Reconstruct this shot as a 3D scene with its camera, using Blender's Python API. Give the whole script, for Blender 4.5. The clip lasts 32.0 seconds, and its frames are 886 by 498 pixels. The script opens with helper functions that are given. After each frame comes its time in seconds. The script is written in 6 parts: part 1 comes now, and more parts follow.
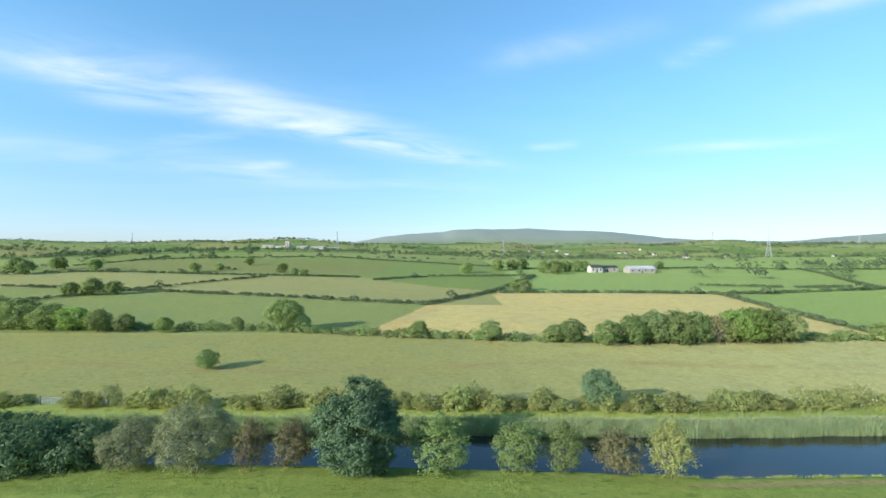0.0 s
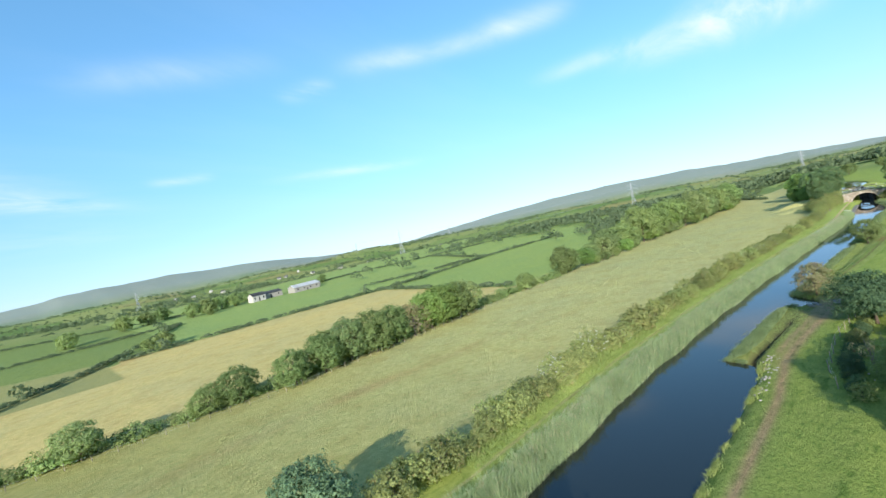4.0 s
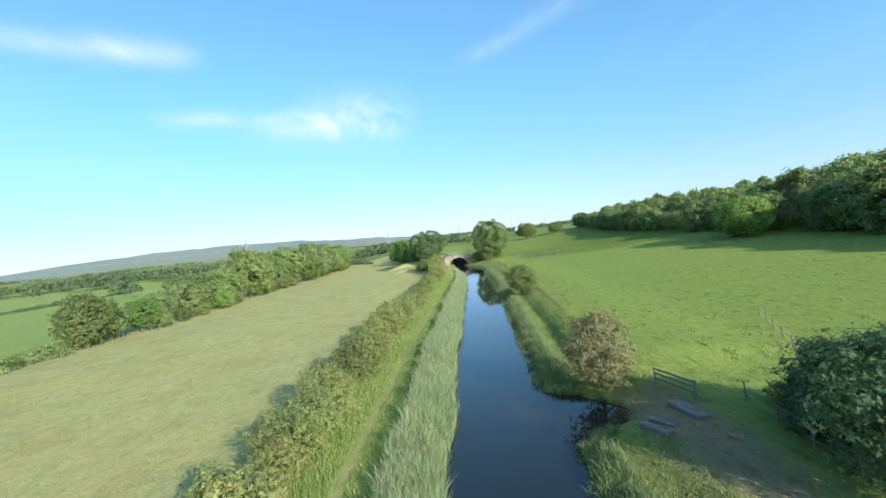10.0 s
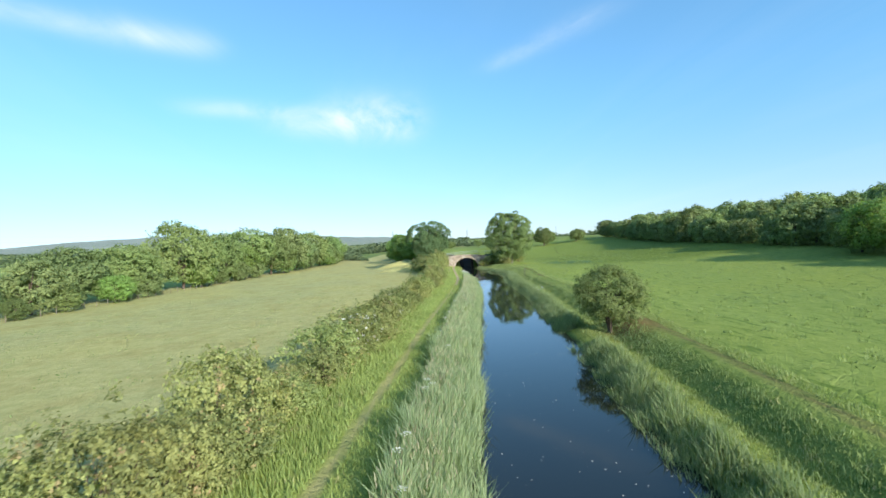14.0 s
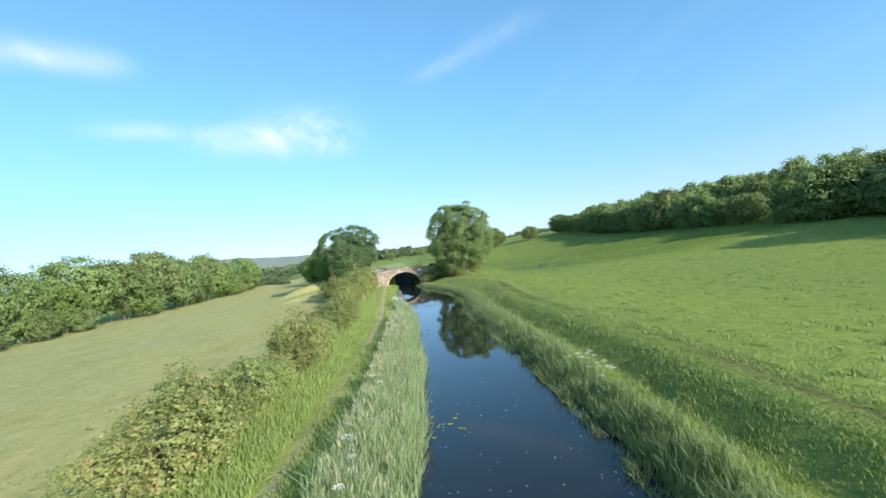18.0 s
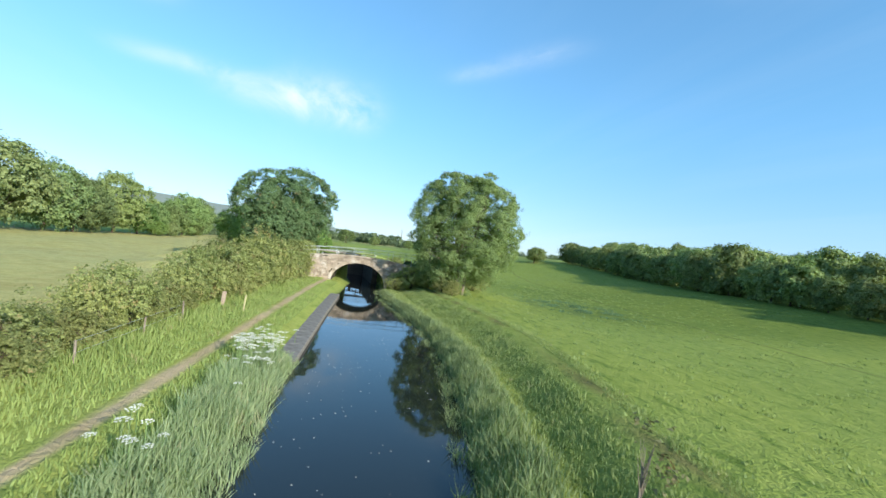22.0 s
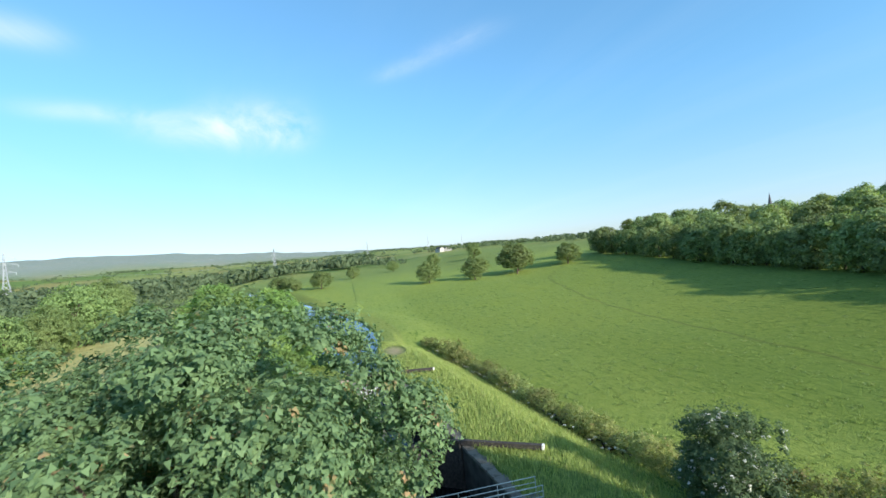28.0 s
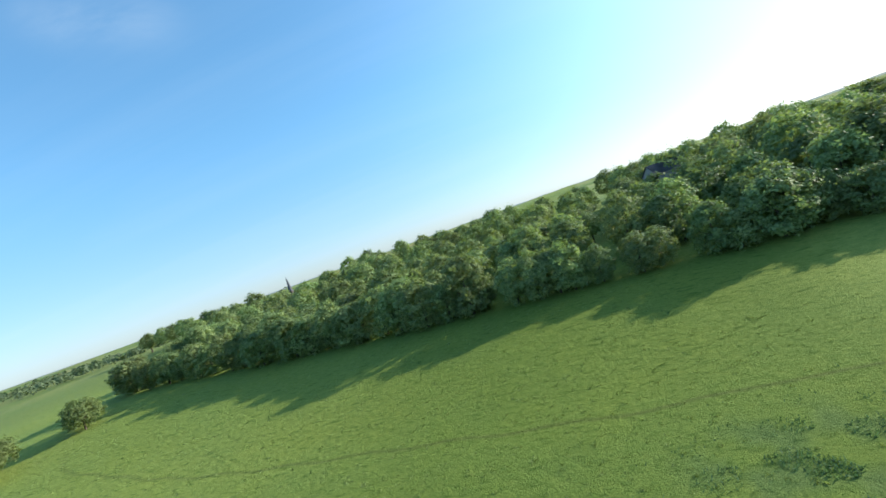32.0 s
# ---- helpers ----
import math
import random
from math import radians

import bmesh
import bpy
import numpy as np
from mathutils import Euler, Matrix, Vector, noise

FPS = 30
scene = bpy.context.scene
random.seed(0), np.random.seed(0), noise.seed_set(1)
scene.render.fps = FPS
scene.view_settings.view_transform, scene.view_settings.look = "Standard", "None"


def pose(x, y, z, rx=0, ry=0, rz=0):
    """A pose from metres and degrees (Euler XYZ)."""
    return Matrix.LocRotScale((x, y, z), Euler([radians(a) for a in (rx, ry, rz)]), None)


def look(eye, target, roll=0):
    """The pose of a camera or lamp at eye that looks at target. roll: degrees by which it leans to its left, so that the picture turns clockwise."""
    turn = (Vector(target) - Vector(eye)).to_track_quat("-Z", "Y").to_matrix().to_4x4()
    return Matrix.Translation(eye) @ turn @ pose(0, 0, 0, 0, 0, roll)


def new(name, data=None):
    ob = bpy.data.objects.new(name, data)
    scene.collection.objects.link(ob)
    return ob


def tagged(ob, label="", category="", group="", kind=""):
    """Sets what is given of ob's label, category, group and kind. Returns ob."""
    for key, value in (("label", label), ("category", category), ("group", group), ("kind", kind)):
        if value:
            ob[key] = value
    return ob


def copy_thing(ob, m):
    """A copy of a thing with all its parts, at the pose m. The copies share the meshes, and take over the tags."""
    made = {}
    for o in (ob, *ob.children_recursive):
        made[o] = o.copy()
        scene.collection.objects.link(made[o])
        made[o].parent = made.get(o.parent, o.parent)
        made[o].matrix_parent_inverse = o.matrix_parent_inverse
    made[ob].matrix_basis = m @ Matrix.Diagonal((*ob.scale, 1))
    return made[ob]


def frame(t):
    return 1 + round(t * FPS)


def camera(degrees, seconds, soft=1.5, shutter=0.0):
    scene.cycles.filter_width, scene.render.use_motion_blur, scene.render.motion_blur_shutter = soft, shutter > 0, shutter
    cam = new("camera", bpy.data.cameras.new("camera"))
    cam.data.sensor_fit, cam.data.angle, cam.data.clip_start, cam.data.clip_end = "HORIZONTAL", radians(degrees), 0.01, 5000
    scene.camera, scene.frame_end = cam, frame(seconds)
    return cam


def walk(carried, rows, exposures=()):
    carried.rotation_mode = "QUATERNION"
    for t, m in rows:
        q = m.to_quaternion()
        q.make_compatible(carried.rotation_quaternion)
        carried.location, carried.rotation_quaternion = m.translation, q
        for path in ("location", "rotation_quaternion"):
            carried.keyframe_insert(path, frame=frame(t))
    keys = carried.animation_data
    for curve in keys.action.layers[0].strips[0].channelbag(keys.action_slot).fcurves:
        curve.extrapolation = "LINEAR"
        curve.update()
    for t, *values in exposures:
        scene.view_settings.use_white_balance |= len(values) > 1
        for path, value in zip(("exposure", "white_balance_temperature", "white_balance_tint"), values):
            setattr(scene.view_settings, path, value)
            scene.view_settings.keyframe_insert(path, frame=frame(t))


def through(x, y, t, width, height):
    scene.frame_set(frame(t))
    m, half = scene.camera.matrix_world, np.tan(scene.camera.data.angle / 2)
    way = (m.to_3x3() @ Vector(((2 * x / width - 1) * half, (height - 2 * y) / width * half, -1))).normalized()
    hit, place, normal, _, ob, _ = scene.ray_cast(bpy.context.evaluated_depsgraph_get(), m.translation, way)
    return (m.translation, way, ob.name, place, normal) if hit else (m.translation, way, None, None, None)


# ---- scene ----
cam = camera(90.2, 32.0, soft=1.5, shutter=0.12)
METRES, EYE, TILT, LEAN, TURN = 340.0, 27.8, 0.0, 0.0, 0.0
ROWS = [
    (0.0, 0.0, 0.0, 0.0, -0.0, 0.0, -0.0),
    (0.5, 0.001, 0.0163, -0.001, -4.85, -0.17, 5.3),
    (1.0, 0.0028, 0.0323, -0.0012, -10.32, -0.35, 7.94),
    (1.5, 0.0059, 0.0479, -0.0012, -16.55, -0.58, 10.6),
    (2.0, 0.0105, 0.0631, -0.0017, -22.62, -0.74, 11.74),
    (2.5, 0.0163, 0.0778, -0.0041, -27.68, -0.85, 12.65),
    (3.0, 0.0234, 0.0919, -0.008, -33.28, -0.95, 13.66),
    (3.5, 0.0318, 0.1052, -0.0127, -38.19, -0.99, 13.09),
    (5.5, 0.0769, 0.1501, -0.0303, -55.57, -1.28, 10.67),
    (6.0, 0.0905, 0.1587, -0.0342, -59.88, -1.3, 10.61),
    (6.5, 0.1049, 0.1662, -0.0371, -64.56, -1.35, 10.58),
    (7.0, 0.1199, 0.1725, -0.039, -69.65, -1.36, 10.84),
    (7.5, 0.1353, 0.1776, -0.0406, -74.6, -1.37, 11.18),
    (8.0, 0.1512, 0.1814, -0.0421, -77.86, -1.29, 9.08),
    (8.5, 0.1673, 0.1843, -0.043, -79.98, -1.26, 7.31),
    (9.0, 0.1835, 0.1864, -0.044, -85.67, -1.23, 10.67),
    (9.5, 0.1996, 0.1875, -0.045, -89.71, -1.15, 10.37),
    (10.0, 0.2158, 0.1874, -0.0459, -90.28, -1.03, 6.89),
    (10.5, 0.2319, 0.1867, -0.0468, -89.8, -0.96, 2.44),
    (11.0, 0.2473, 0.1862, -0.0489, -89.75, -0.83, 1.29),
    (11.5, 0.2635, 0.1857, -0.0519, -89.27, -0.71, 1.4),
    (12.0, 0.2799, 0.1856, -0.0542, -88.53, -0.6, 1.66),
    (12.5, 0.2962, 0.1856, -0.0561, -88.46, -0.52, 2.15),
    (13.0, 0.3124, 0.1857, -0.0571, -88.41, -0.45, 1.68),
    (13.5, 0.3287, 0.1859, -0.0572, -88.37, -0.39, 1.41),
    (14.0, 0.345, 0.186, -0.0572, -89.36, -0.34, 2.75),
    (14.5, 0.3614, 0.186, -0.0572, -91.38, -0.27, 4.31),
    (16.5, 0.4271, 0.182, -0.0583, -92.56, 0.14, 6.24),
    (17.0, 0.4437, 0.1794, -0.0582, -92.49, 0.18, 5.37),
    (17.5, 0.4601, 0.1769, -0.0582, -95.35, 0.18, 8.52),
    (18.0, 0.4766, 0.1738, -0.0584, -96.62, 0.24, 7.52),
    (18.5, 0.4928, 0.1701, -0.0586, -98.2, 0.28, 6.87),
    (19.0, 0.509, 0.1663, -0.0589, -99.01, 0.34, 3.95),
    (19.5, 0.5252, 0.1625, -0.059, -98.64, 0.34, -0.79),
    (20.0, 0.5413, 0.1593, -0.0593, -97.98, 0.38, -5.78),
    (20.5, 0.5578, 0.1572, -0.0597, -97.84, 0.4, -6.54),
    (21.0, 0.5741, 0.1561, -0.0601, -97.62, 0.43, -9.36),
    (21.5, 0.5906, 0.1565, -0.0605, -97.79, 0.43, -7.8),
    (22.0, 0.607, 0.1578, -0.0607, -97.87, 0.43, -7.12),
    (22.5, 0.6231, 0.1598, -0.061, -97.67, 0.42, -8.48),
    (23.0, 0.6394, 0.1627, -0.0611, -97.84, 0.39, -6.74),
    (23.5, 0.656, 0.1663, -0.0612, -98.14, 0.36, -4.7),
    (24.0, 0.6728, 0.1702, -0.0612, -98.44, 0.28, -2.51),
    (24.5, 0.69, 0.1742, -0.0607, -98.91, 0.34, -1.72),
    (26.5, 0.7535, 0.1884, -0.0432, -101.57, 0.06, 4.48),
    (27.0, 0.7675, 0.1902, -0.0371, -100.61, 0.21, 10.10),
    (27.5, 0.7802, 0.1910, -0.0307, -102.24, 0.03, 4.95),
    (28.0, 0.7911, 0.1910, -0.0253, -102.68, -0.00, 5.20),
    (28.5, 0.7997, 0.1911, -0.0221, -103.01, -0.08, 7.37),
    (29.0, 0.8084, 0.1911, -0.0195, -104.38, -0.09, 7.63),
    (29.5, 0.8177, 0.1904, -0.0167, -108.96, -0.30, 9.22),
    (30.0, 0.8272, 0.1887, -0.0138, -116.92, -0.75, 12.77),
    (30.5, 0.8368, 0.1860, -0.0111, -127.58, -1.24, 15.36),
    (31.0, 0.8462, 0.1814, -0.0082, -138.02, -1.67, 16.12),
    (31.5, 0.8539, 0.1745, -0.0046, -150.61, -2.04, 18.79),
    (32.0, 0.8595, 0.1663, -0.0007, -162.27, -2.30, 19.91),
]
PATH = [(t, METRES * x, METRES * y, EYE + METRES * z, 90 + pitch, roll, yaw)
        for t, x, y, z, yaw, pitch, roll in ROWS]
walk(cam, [(t, pose(*p)) for t, *p in PATH])

# ---- daylight ----
SUN_AZ, SUN_EL = -125.0, 20.0
sun_to = Vector((math.sin(radians(SUN_AZ)) * math.cos(radians(SUN_EL)), math.cos(radians(SUN_AZ)) * math.cos(radians(SUN_EL)), math.sin(radians(SUN_EL))))
sun = new("sun", bpy.data.lights.new("sun", "SUN"))
sun.data.energy, sun.data.angle, sun.data.color = 4.2, radians(0.6), (1.0, 0.93, 0.80)
sun.matrix_world = look((0, 0, 0), -sun_to)
scene.view_settings.exposure = 1.0


def build_world():
    w = bpy.data.worlds.new("sky")
    scene.world = w
    w.use_nodes = True
    n, l = w.node_tree.nodes, w.node_tree.links
    n.clear()
    out, bg, sky = n.new("ShaderNodeOutputWorld"), n.new("ShaderNodeBackground"), n.new("ShaderNodeTexSky")
    sky.sky_type, sky.sun_disc = "NISHITA", False
    sky.sun_elevation, sky.sun_rotation = radians(SUN_EL), radians(SUN_AZ)
    sky.air_density, sky.dust_density, sky.ozone_density, sky.altitude = 1.0, 0.3, 2.0, 0
    tint = n.new("ShaderNodeMix")
    tint.data_type, tint.blend_type = "RGBA", "MULTIPLY"
    tint.inputs[0].default_value = 1.0
    gam = n.new("ShaderNodeGamma")
    gam.inputs[1].default_value = 0.72
    l.new(sky.outputs[0], gam.inputs[0]), l.new(gam.outputs[0], tint.inputs[6])
    # thin cirrus: direction projected on a high plane; a few wisps broken up by stretched noise
    tc, sep = n.new("ShaderNodeTexCoord"), n.new("ShaderNodeSeparateXYZ")
    l.new(tc.outputs["Generated"], sep.inputs[0])

    def m(op, a, b=None):
        k = n.new("ShaderNodeMath")
        k.operation = op
        for i, v in enumerate((a, b)):
            if v is None:
                continue
            if isinstance(v, (int, float)):
                k.inputs[i].default_value = v
            else:
                l.new(v, k.inputs[i])
        return k.outputs[0]
    height = n.new("ShaderNodeMapRange")
    height.interpolation_type = "SMOOTHSTEP"
    l.new(sep.outputs[2], height.inputs[0])
    height.inputs[1].default_value, height.inputs[2].default_value = 0.0, 0.34
    air = n.new("ShaderNodeMix")
    air.data_type = "RGBA"
    l.new(height.outputs[0], air.inputs[0])
    air.inputs[6].default_value, air.inputs[7].default_value = (0.90, 1.17, 1.66, 1), (0.83, 1.45, 1.82, 1)
    l.new(air.outputs[2], tint.inputs[7])
    zc = m("ADD", m("MAXIMUM", sep.outputs[2], 0.0), 0.10)
    u, v = m("DIVIDE", sep.outputs[0], zc), m("DIVIDE", sep.outputs[1], zc)

    def grain(turn, along, across, scale, seed):
        a = radians(turn)
        s1 = m("ADD", m("MULTIPLY", u, math.sin(a) * along), m("MULTIPLY", v, math.cos(a) * along))
        s2 = m("ADD", m("MULTIPLY", u, math.cos(a) * across), m("MULTIPLY", v, -math.sin(a) * across))
        comb = n.new("ShaderNodeCombineXYZ")
        l.new(s1, comb.inputs[0]), l.new(s2, comb.inputs[1])
        comb.inputs[2].default_value = seed
        no = n.new("ShaderNodeTexNoise")
        no.inputs["Scale"].default_value, no.inputs["Detail"].default_value, no.inputs["Roughness"].default_value = scale, 7, 0.6
        no.inputs["Distortion"].default_value = 0.5
        l.new(comb.outputs[0], no.inputs["Vector"])
        return no.outputs[0]

    def clipped(v, a, b):
        k = n.new("ShaderNodeMapRange")
        l.new(v, k.inputs[0])
        k.inputs[1].default_value, k.inputs[2].default_value = a, b
        return k.outputs[0]
    fine = clipped(grain(75, 0.5, 1.0, 2.6, 3.0), 0.30, 0.72)
    total = m("MULTIPLY", clipped(grain(80, 0.25, 1.0, 0.8, 9.0), 0.46, 0.85), 0.09)
    # wisps, each from one bearing and elevation to another, with half width and strength
    for a1, e1, a2, e2, wd, amount in ((-52, 17.2, 4.8, 10.9, 0.26, 0.75), (-45, 19, -34, 14.3, 0.16, 0.35), (-32, 15.0, 9, 10.2, 0.13, 0.62), (-56, 8.6, -14, 8.8, 0.35, 0.28), (-30, 7.4, 12, 7.6, 0.4, 0.22), (3.4, 22.3, 27.5, 24.2, 0.10, 0.30), (26.3, 20.5, 33.4, 21.4, 0.07, 0.55),
                                       (10.6, 12.7, 17.5, 12.8, 0.08, 0.45), (23.3, 11.4, 42.5, 10.5, 0.10, 0.50), (-34, 11.4, -23, 13.6, 0.08, 0.35), (-25, 9.3, -18.7, 10.5, 0.10, 0.45),
                                       (68.5, 14.6, 87.5, 17.2, 0.22, 0.8), (75, 15.2, 88.0, 15.9, 0.26, 0.85), (58, 16.4, 76, 16.7, 0.10, 0.42), (50.8, 23.0, 64.5, 22.9, 0.09, 0.6),
                                       (34, 22.8, 54.7, 22.3, 0.08, 0.5), (95.5, 21.2, 113, 26.2, 0.06, 0.45), (125, 31, 142, 31, 0.10, 0.25)):
        def flat(az, el):
            zz = math.sin(radians(el)) + 0.10
            return math.sin(radians(az)) * math.cos(radians(el)) / zz, math.cos(radians(az)) * math.cos(radians(el)) / zz
        (u1, v1), (u2, v2) = flat(a1, e1), flat(a2, e2)
        cu, cv, ln = (u1 + u2) / 2, (v1 + v2) / 2, math.hypot(u2 - u1, v2 - v1) / 2 * 0.85
        a = math.atan2(u2 - u1, v2 - v1)
        du, dv = m("SUBTRACT", u, cu), m("SUBTRACT", v, cv)
        s1 = m("DIVIDE", m("ADD", m("MULTIPLY", du, math.sin(a)), m("MULTIPLY", dv, math.cos(a))), ln)
        s2 = m("DIVIDE", m("SUBTRACT", m("MULTIPLY", du, math.cos(a)), m("MULTIPLY", dv, math.sin(a))), wd)
        s1 = m("MULTIPLY", s1, s1)
        q = m("ADD", m("MULTIPLY", s1, s1), m("MULTIPLY", s2, s2))
        g = m("MULTIPLY", m("POWER", 2.718, m("MULTIPLY", q, -1.0)), amount)
        total = m("ADD", total, m("MULTIPLY", g, fine))
    mix = n.new("ShaderNodeMix")
    mix.data_type, mix.clamp_factor = "RGBA", True
    l.new(total, mix.inputs[0])
    # bright haze round the sun
    toward = n.new("ShaderNodeVectorMath")
    toward.operation = "DOT_PRODUCT"
    l.new(tc.outputs["Generated"], toward.inputs[0])
    toward.inputs[1].default_value = sun_to
    haze = m("MULTIPLY", m("POWER", m("MAXIMUM", toward.outputs["Value"], 0.0), 4.0), 3.6)
    glow = n.new("ShaderNodeMix")
    glow.data_type, glow.blend_type = "RGBA", "ADD"
    glow.inputs[0].default_value = 1.0
    l.new(tint.outputs[2], glow.inputs[6]), l.new(haze, glow.inputs[7])
    l.new(glow.outputs[2], mix.inputs[6])
    mix.inputs[7].default_value = (4.7, 5.2, 5.5, 1)
    l.new(mix.outputs[2], bg.inputs[0])
    bg.inputs[1].default_value = 0.11
    l.new(bg.outputs[0], out.inputs[0])


build_world()


# ---- materials ----
class Nodes:
    """Short hand for building a node material."""

    def __init__(self, name, rough=0.9):
        self.mat = bpy.data.materials.new(name)
        self.mat.use_nodes = True
        self.n, self.l = self.mat.node_tree.nodes, self.mat.node_tree.links
        self.b = self.n["Principled BSDF"]
        self.out = self.n["Material Output"]
        self.b.inputs["Roughness"].default_value = rough
        self.b.inputs["Specular IOR Level"].default_value = 0.25

    def put(self, v, sock):
        if isinstance(v, (int, float)):
            sock.default_value = v
        elif isinstance(v, tuple):
            sock.default_value = (*v, 1) if len(v) == 3 and sock.type == "RGBA" else v
        else:
            self.l.new(v, sock)

    def pos(self):
        return self.n.new("ShaderNodeNewGeometry").outputs["Position"]

    def obj(self):
        return self.n.new("ShaderNodeTexCoord").outputs["Object"]

    def scaled(self, v, s):
        k = self.n.new("ShaderNodeVectorMath")
        k.operation = "MULTIPLY"
        self.put(v, k.inputs[0])
        k.inputs[1].default_value = s
        return k.outputs[0]

    def noise(self, v, scale, detail=4, rough=0.55):
        k = self.n.new("ShaderNodeTexNoise")
        self.put(v, k.inputs["Vector"])
        k.inputs["Scale"].default_value, k.inputs["Detail"].default_value, k.inputs["Roughness"].default_value = scale, detail, rough
        return k.outputs[0]

    def ramp(self, v, a, b):
        k = self.n.new("ShaderNodeMapRange")
        self.put(v, k.inputs[0])
        k.inputs[1].default_value, k.inputs[2].default_value = a, b
        return k.outputs[0]

    def mix(self, f, a, b, blend="MIX"):
        k = self.n.new("ShaderNodeMix")
        k.data_type, k.blend_type = "RGBA", blend
        self.put(f, k.inputs[0]), self.put(a, k.inputs[6]), self.put(b, k.inputs[7])
        return k.outputs[2]

    def math(self, op, a, b=0.0):
        k = self.n.new("ShaderNodeMath")
        k.operation = op
        self.put(a, k.inputs[0]), self.put(b, k.inputs[1])
        return k.outputs[0]

    def random(self):
        return self.n.new("ShaderNodeObjectInfo").outputs["Random"]

    def island(self):
        return self.n.new("ShaderNodeNewGeometry").outputs["Random Per Island"]

    def attr(self, name):
        k = self.n.new("ShaderNodeVertexColor")
        k.layer_name = name
        return k.outputs[0]

    def bump(self, v, strength, dist):
        k = self.n.new("ShaderNodeBump")
        k.inputs["Strength"].default_value, k.inputs["Distance"].default_value = strength, dist
        self.put(v, k.inputs["Height"])
        self.l.new(k.outputs[0], self.b.inputs["Normal"])

    def colour(self, v):
        self.put(v, self.b.inputs["Base Color"])
        return self


def plain(name, c, rough=0.8, vary=0.25, scale=3.0, metal=0.0, bump=0.0):
    k = Nodes(name, rough)
    f = k.ramp(k.noise(k.obj(), scale, 5), 0.3, 0.7)
    k.colour(k.mix(f, tuple(v * (1 - vary) for v in c), tuple(min(1, v * (1 + vary)) for v in c)))
    k.b.inputs["Metallic"].default_value = metal
    if bump:
        k.bump(k.noise(k.obj(), scale * 6, 4), 0.6, bump)
    return k.mat


def leafy(name, dark, light, tip=None, tip_share=0.0, through=0.35):
    """Foliage: each leaf its own tone, the whole plant shifted a little by chance, light passing through."""
    k = Nodes(name, 0.6)
    k.b.inputs["Specular IOR Level"].default_value = 0.15
    c = k.mix(k.island(), dark, light)
    big = k.ramp(k.noise(k.obj(), 0.45, 3), 0.35, 0.7)
    c = k.mix(k.math("MULTIPLY", big, 0.45), c, tuple(v * 1.25 for v in light))
    if tip:
        f = k.math("GREATER_THAN", k.noise(k.obj(), 1.1, 2), 1 - tip_share)
        c = k.mix(k.math("MULTIPLY", f, k.island()), c, tip)
    hue = k.n.new("ShaderNodeHueSaturation")
    k.put(k.math("ADD", k.math("MULTIPLY", k.random(), 0.032), 0.474), hue.inputs["Hue"])
    k.put(k.math("ADD", k.math("MULTIPLY", k.math("FRACT", k.math("MULTIPLY", k.random(), 7.3)), 0.55), 0.78), hue.inputs["Value"])
    hue.inputs["Saturation"].default_value = 0.84
    k.put(c, hue.inputs["Color"])
    c = hue.outputs[0]
    k.colour(c)
    tr, ad = k.n.new("ShaderNodeBsdfTranslucent"), k.n.new("ShaderNodeMixShader")
    k.put(k.mix(1.0, c, (1.15, 1.2, 0.55), "MULTIPLY"), tr.inputs[0])
    ad.inputs[0].default_value = through
    k.l.new(k.b.outputs[0], ad.inputs[1]), k.l.new(tr.outputs[0], ad.inputs[2]), k.l.new(ad.outputs[0], k.out.inputs[0])
    return k.mat


